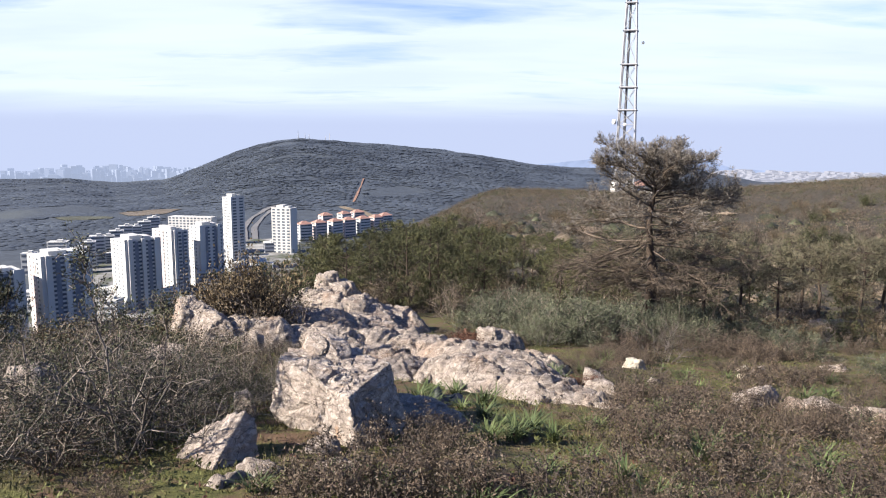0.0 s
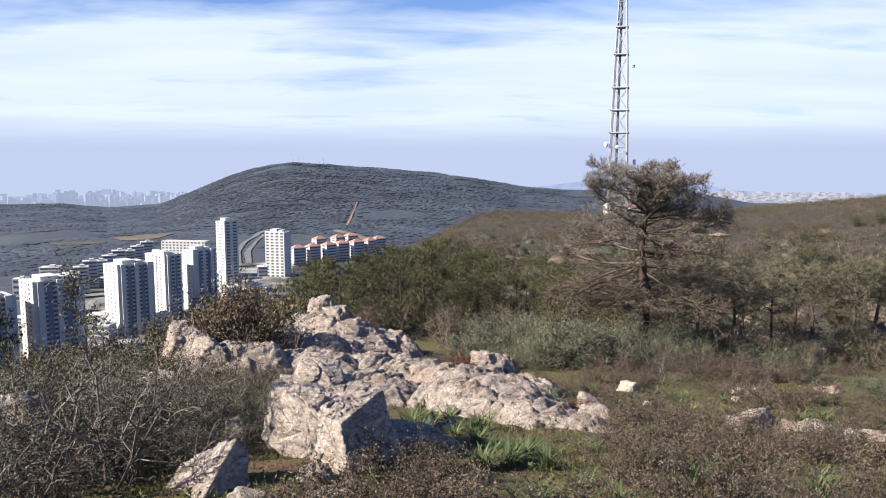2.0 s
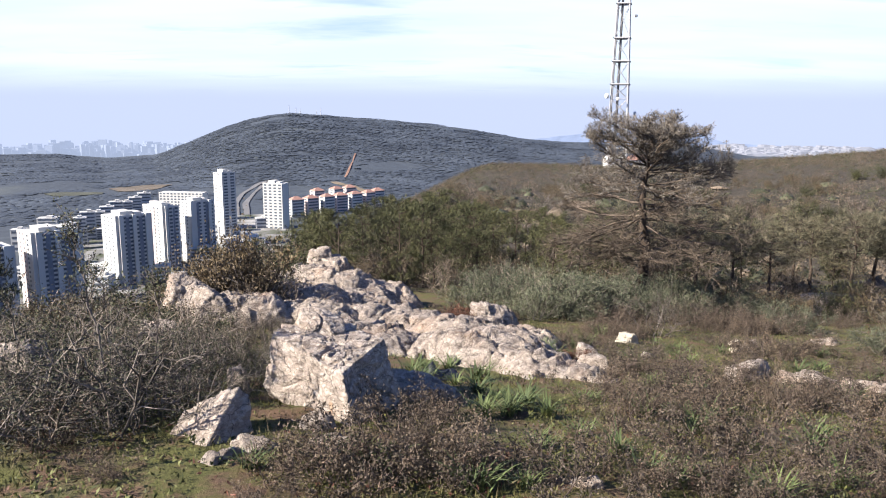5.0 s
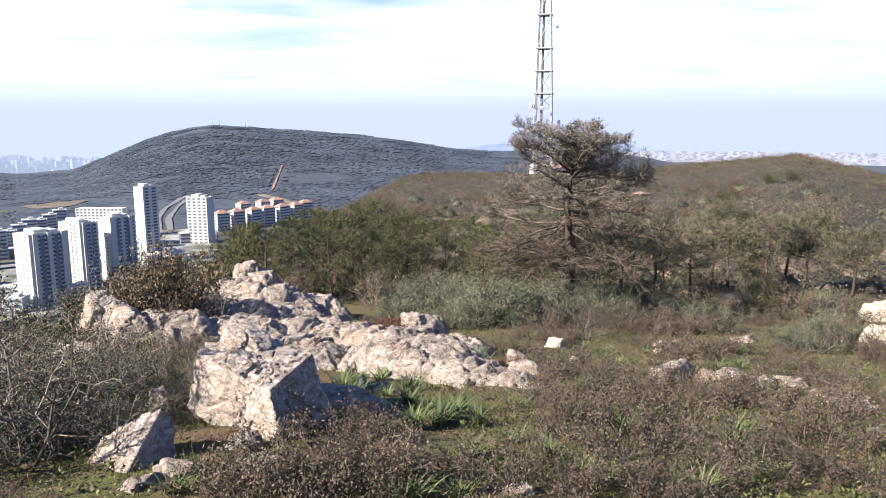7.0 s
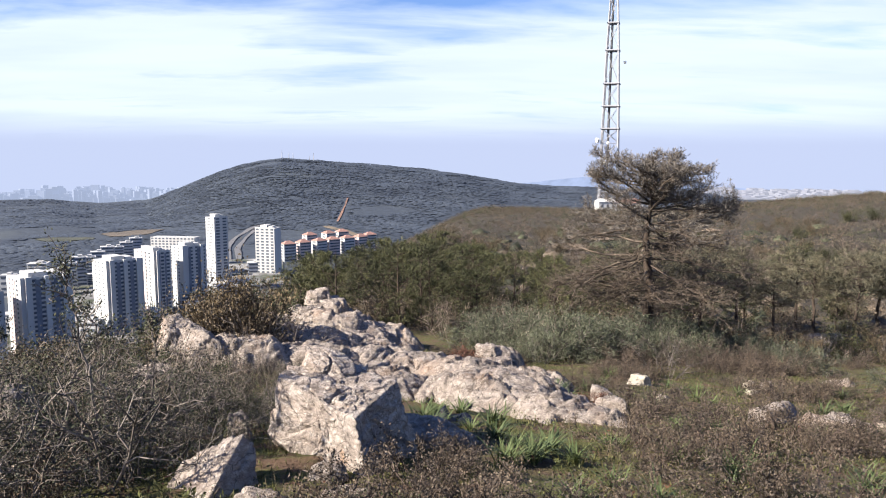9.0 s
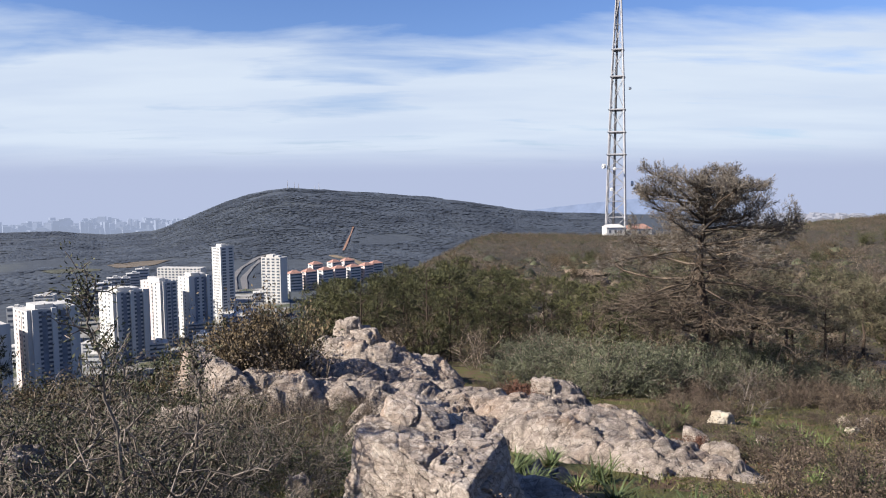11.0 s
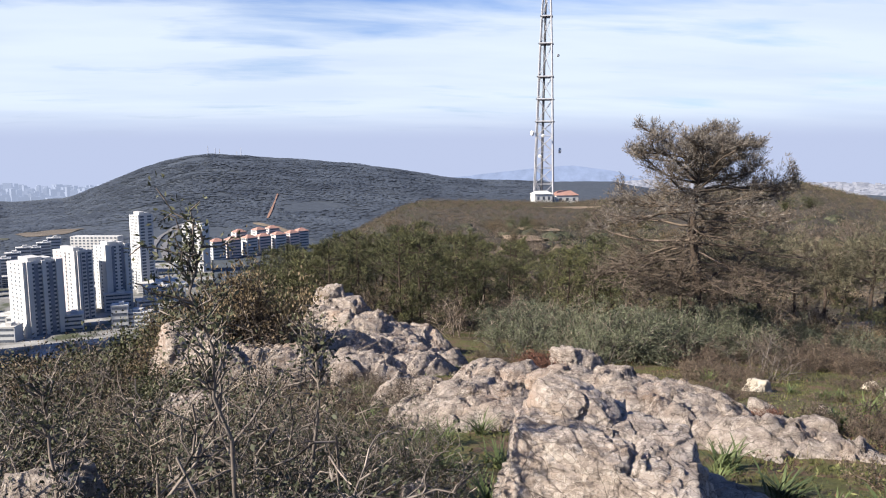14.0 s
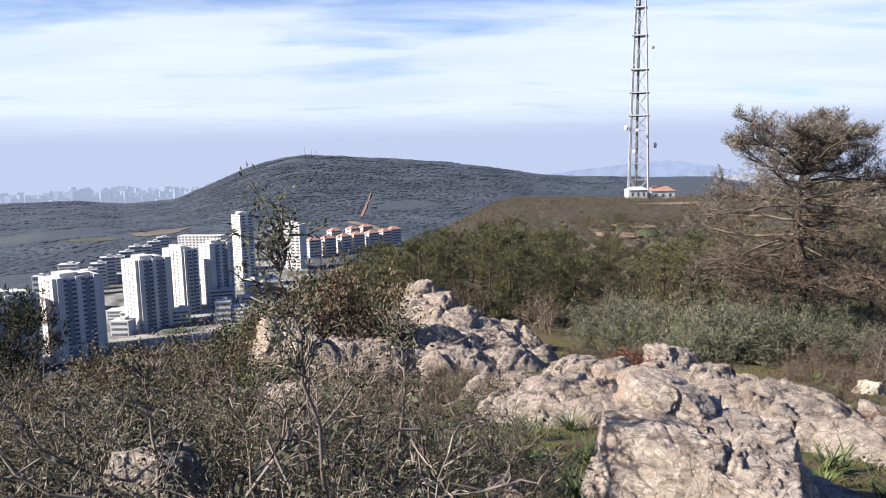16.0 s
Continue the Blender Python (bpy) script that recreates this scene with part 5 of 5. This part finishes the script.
# the blue of the distant haze is put into the crowns' colour
M_FOREST = leafy("haze_blue_pine", (0.058, 0.073, 0.100), (0.080, 0.099, 0.132), scale=0.008, trans=0.0, depth=0.3)
far_forest()
M_SCRUB = leafy("scrub_leaf", (0.052, 0.046, 0.036), (0.170, 0.140, 0.112), scale=0.40, depth=0.6)
scatter_scrub()


def strap_tuft(seed, n, L):
    rng = np.random.default_rng(seed)
    root = thing("asphodel", pose(0, 0, -50), "fresh green strap-leaved plant in the grass", "plant")
    Vs, Fs, k = [], [], 0
    for _ in range(n):
        a = rng.uniform(0, 2 * np.pi)
        d = np.array([math.cos(a), math.sin(a), rng.uniform(1.0, 2.4)]); d /= np.linalg.norm(d)
        s = np.array([-math.sin(a), math.cos(a), 0])
        p = np.array([rng.normal() * 0.03, rng.normal() * 0.03, -0.01])
        l, w = L * rng.uniform(0.6, 1.2), rng.uniform(0.004, 0.008)
        for i in range(6):
            t = i / 5
            Vs += [p - s * w * (1 - t ** 2.5), p + s * w * (1 - t ** 2.5)]
            p = p + d * l / 5
            d = d + np.array([0.10 * math.cos(a), 0.10 * math.sin(a), -0.30 * t - 0.08]); d /= np.linalg.norm(d)
        Fs += [[k + 2 * i, k + 2 * i + 1, k + 2 * i + 3, k + 2 * i + 2] for i in range(5)]
        k += 12
    link_mesh("foliage", np.array(Vs), np.array(Fs), M_STRAP, root)
    return root


TUFTS = [strap_tuft(300 + i, 60, 0.26) for i in range(3)]
SOURCES += TUFTS
rng = np.random.default_rng(31)
SPOTS = [(0.63, 6.1), (0.75, 6.35), (0.5, 6.5), (0.9, 6.0), (1.05, 5.4), (2.7, 5.06), (-0.11, 8.0), (0.1, 8.2), (-0.3, 7.7), (-1.43, 5.8), (-1.5, 6.0), (0.35, 6.8), (0.15, 7.2), (1.25, 5.0), (0.7, 5.0), (-0.75, 4.5), (-1.2, 4.4), (2.0, 5.6), (2.4, 7.4), (4.3, 7.4), (1.5, 4.4), (0.2, 4.2), (3.3, 12.6), (3.6, 12.0), (2.9, 13.0), (4.4, 11.2), (-1.8, 8.2), (-1.5, 8.5), (3.0, 5.6), (2.6, 4.5), (-0.2, 7.3), (0.4, 7.6), (4.0, 5.1)]
for _ in range(46):
    y = rng.uniform(4.0, 12.5)
    SPOTS.append((rng.uniform(-0.25, 0.62) * y, y))
for x, y in SPOTS:
    if not free(x, y):
        continue
    put(TUFTS[rng.integers(3)], x, y, rng.uniform(0.7, 1.15), rng.uniform(0, 360))


def scatter_grass():
    rng = np.random.default_rng(41)
    for name, mat, n, L, W, label in (("grass", M_GRASS, 80000, 0.055, 0.007, "short green grass in the clearings"), ("dry_grass", M_STRAW, 6000, 0.11, 0.004, "dry straw-coloured grass stems")):
        y = 1.0 + 17.5 * rng.random(n) ** 1.4
        x = rng.uniform(-0.62, 0.78, n) * (y + 1.2)
        keep = np.array([noise.noise(Vector((a * 0.9, b * 0.9, 7.0))) > (-0.12 if mat is M_GRASS else 0.05) for a, b in zip(x, y)])
        keep &= rng.random(n) < smooth(y, 1.0, 4.0)  # thins out where the path is trodden
        x, y = x[keep], y[keep]
        P = np.stack([x, y, ground_np(x, y) - 0.005], 1)
        D = rng.normal(size=P.shape) * 0.45 + np.array([0, 0, 1.0])
        V, F = blades(P, D, rng.uniform(0.5, 1.5, len(P)) * L, W * rng.uniform(0.7, 1.4, len(P)), rng)
        tagged(link_mesh(name, V, F, mat), label, "grass", kind="stuff")


scatter_grass()

# tall twiggy saplings that stand out of the tangle
def sapling(x, y, height, lean, seed, leaves):
    """A thin crooked stem with short side twigs and small leaf tufts towards its top."""
    rng = np.random.default_rng(seed)
    root = thing("sapling", pose(x, y, ground(x, y)), "tall thin sapling with small dark leaves at its top", "shrub")
    f = np.linspace(0, 1, 9)
    pts = np.stack([lean[0] * f, lean[1] * f, height * f - 0.03], 1) + rng.normal(size=(9, 3)) * 0.025 * f[:, None]
    V, F = pipe(pts, np.linspace(0.013, 0.0045, 9), 6)
    link_mesh("stem", V, F, M_BARE, root)
    A, B, RA, RB, T, W = [], [], [], [], [], []
    for k in range(34):
        u = 0.25 + 0.75 * rng.random() ** 0.6
        p = np.array([np.interp(u, f, pts[:, q]) for q in range(3)])
        a = rng.uniform(0, 2 * np.pi)
        d = np.array([math.cos(a), math.sin(a), rng.uniform(0.3, 1.3)])
        L = height * rng.uniform(0.06, 0.20) * (1.25 - 0.5 * u)
        for n in range(4):
            d = d + rng.normal(size=3) * 0.35
            d[2] += 0.15
            d /= np.linalg.norm(d)
            q = p + d * L / 4
            A.append(p); B.append(q); RA.append(0.005 - n * 0.0008); RB.append(0.0045 - n * 0.0009)
            if n > 0:
                w = d + rng.normal(size=3) * 0.7
                e = q + w / np.linalg.norm(w) * rng.uniform(0.02, 0.06)
                A.append(q); B.append(e); RA.append(0.003); RB.append(0.0018)
                if u > 0.62:
                    T += [q, e]; W += [d, w]
            p = q
    V, F = tubes(A, B, RA, RB, 4)
    tagged(link_mesh("side_wood", V, F, M_BARE, root), kind="stuff")
    P = np.repeat(T, leaves, 0) + rng.normal(size=(len(T) * leaves, 3)) * 0.018
    D = np.repeat(W, leaves, 0) + rng.normal(size=P.shape) * 0.8
    V, F = blades(P, D, rng.uniform(0.015, 0.035, len(P)), rng.uniform(0.007, 0.014, len(P)), rng)
    tagged(link_mesh("foliage", V, F, M_DARKOLIVE, root), kind="stuff")


for x, y, h, lean, seed, leaves in ((-2.55, 5.6, 1.55, (-0.22, -0.10), 403, 4), (-3.25, 5.6, 1.0, (-0.10, 0.05), 404, 2), (-2.40, 5.95, 1.12, (0.05, 0.05), 405, 2), (-2.8, 6.2, 1.2, (-0.05, -0.1), 406, 3)):
    sapling(x, y, h, lean, seed, leaves)
RUST = bush("dry_red_shrub", 402, 26, 0.36, 0.8, "foliage", M_RED, M_HEATH_TWIG, 3, 0.030, 0.012, "small dry reddish shrub on the rock", "shrub", levels=3, kids=4, lean=0.7, r0=0.005, jitter=0.02, segs=2)
SOURCES.append(RUST)
for x, y, s, up in ((0.75, 13.2, 1.1, -0.15), (0.4, 13.0, 0.9, -0.1), (0.2, 10.9, 0.5, -0.2), (1.9, 9.5, 0.6, 0)):
    put(RUST, x, y, s, rng.uniform(0, 360), up)


def crumpled_cloth(x, y):
    rng = np.random.default_rng(55)
    n = 22
    g = np.linspace(-1, 1, n)
    X, Y = np.meshgrid(g, g)
    Z = np.array([[0.5 + 0.9 * noise.fractal(Vector((a * 1.6, b * 1.6, 9.0)), 0.8, 2.0, 4) for a in g] for b in g]) * np.clip(1.15 - np.hypot(X, Y), 0, 1)
    V = np.stack([X * 0.24, Y * 0.16, Z * 0.16], -1).reshape(-1, 3)
    i, j = np.meshgrid(np.arange(n - 1), np.arange(n - 1), indexing="ij")
    a = (i * n + j).reshape(-1)
    ob = link_mesh("crumpled_bag", V, np.stack([a, a + 1, a + n + 1, a + n], 1), plain("dark_plastic", (0.016, 0.019, 0.033), 0.45, 0, 0.3, 20))
    ob.matrix_basis = pose(x, y, ground(x, y) + 0.01, 0, 0, 15)
    tagged(ob, "crumpled dark navy plastic bag on the grass", "litter")


crumpled_cloth(-0.05, 7.66)


def ground_cover():
    """Low herbs and moss between the shrubs, too many to count."""
    rng = np.random.default_rng(61)
    for name, mat, n, label in (("low_herbs", M_MOSS, 42000, "low green herbs and moss covering the soil"), ("dry_litter", M_RED, 9000, "reddish dry leaf litter on the soil")):
        y = 3.0 + 15 * rng.random(n) ** 1.4
        x = rng.uniform(-0.6, 0.78, n) * (y + 1.0)
        k = np.array([noise.noise(Vector((a * 1.6, b * 1.6, 17.0 if mat is M_MOSS else 2.0))) > (-0.05 if mat is M_MOSS else 0.12) for a, b in zip(x, y)])
        x, y = x[k], y[k]
        P = np.stack([x, y, ground_np(x, y) + rng.uniform(0.0, 0.05, len(x))], 1)
        D = rng.normal(size=P.shape) + np.array([0, 0, 0.35])
        V, F = blades(P, D, rng.uniform(0.02, 0.05, len(P)), rng.uniform(0.010, 0.022, len(P)), rng)
        tagged(link_mesh(name, V, F, mat), label, "ground cover", kind="stuff")


M_MOSS = leafy("herb_leaf", (0.045, 0.058, 0.020), (0.165, 0.180, 0.064))
ground_cover()

# sandy bare soil on the ridge below the mast
def soil_patch(x, y, rx, ry):
    a = np.linspace(0, 2 * np.pi, 28, endpoint=False)
    k = 1 + 0.3 * np.array([noise.noise(Vector((math.cos(t) * 2, math.sin(t) * 2, x))) for t in a])
    px, py = np.r_[x, x + np.cos(a) * rx * k], np.r_[y, y + np.sin(a) * ry * k]
    V = np.stack([px, py, ground_np(px, py) + np.r_[0.5, np.full(28, 0.2)]], 1)
    F = [[0, 1 + i, 1 + (i + 1) % 28] for i in range(28)]
    tagged(link_mesh("bare_soil", V, F, plain("sandy_soil", (0.34, 0.26, 0.185), 0.95, 0, 0.25, 0.8)), "bare sandy soil on the scrubby ridge", "soil", kind="structure")


for x, y, rx, ry in ((15.3, 82, 2.4, 5.0), (21, 98.5, 2.6, 5.0), (52, 190, 8, 8), (20.3, 46, 0.6, 0.9), (24, 50.3, 0.5, 0.8), (41, 109, 1.2, 3)):
    soil_patch(x, y, rx, ry)
# the models of the plants themselves are no part of the place
for ob in SOURCES:
    for o in (*ob.children_recursive, ob):
        bpy.data.objects.remove(o)
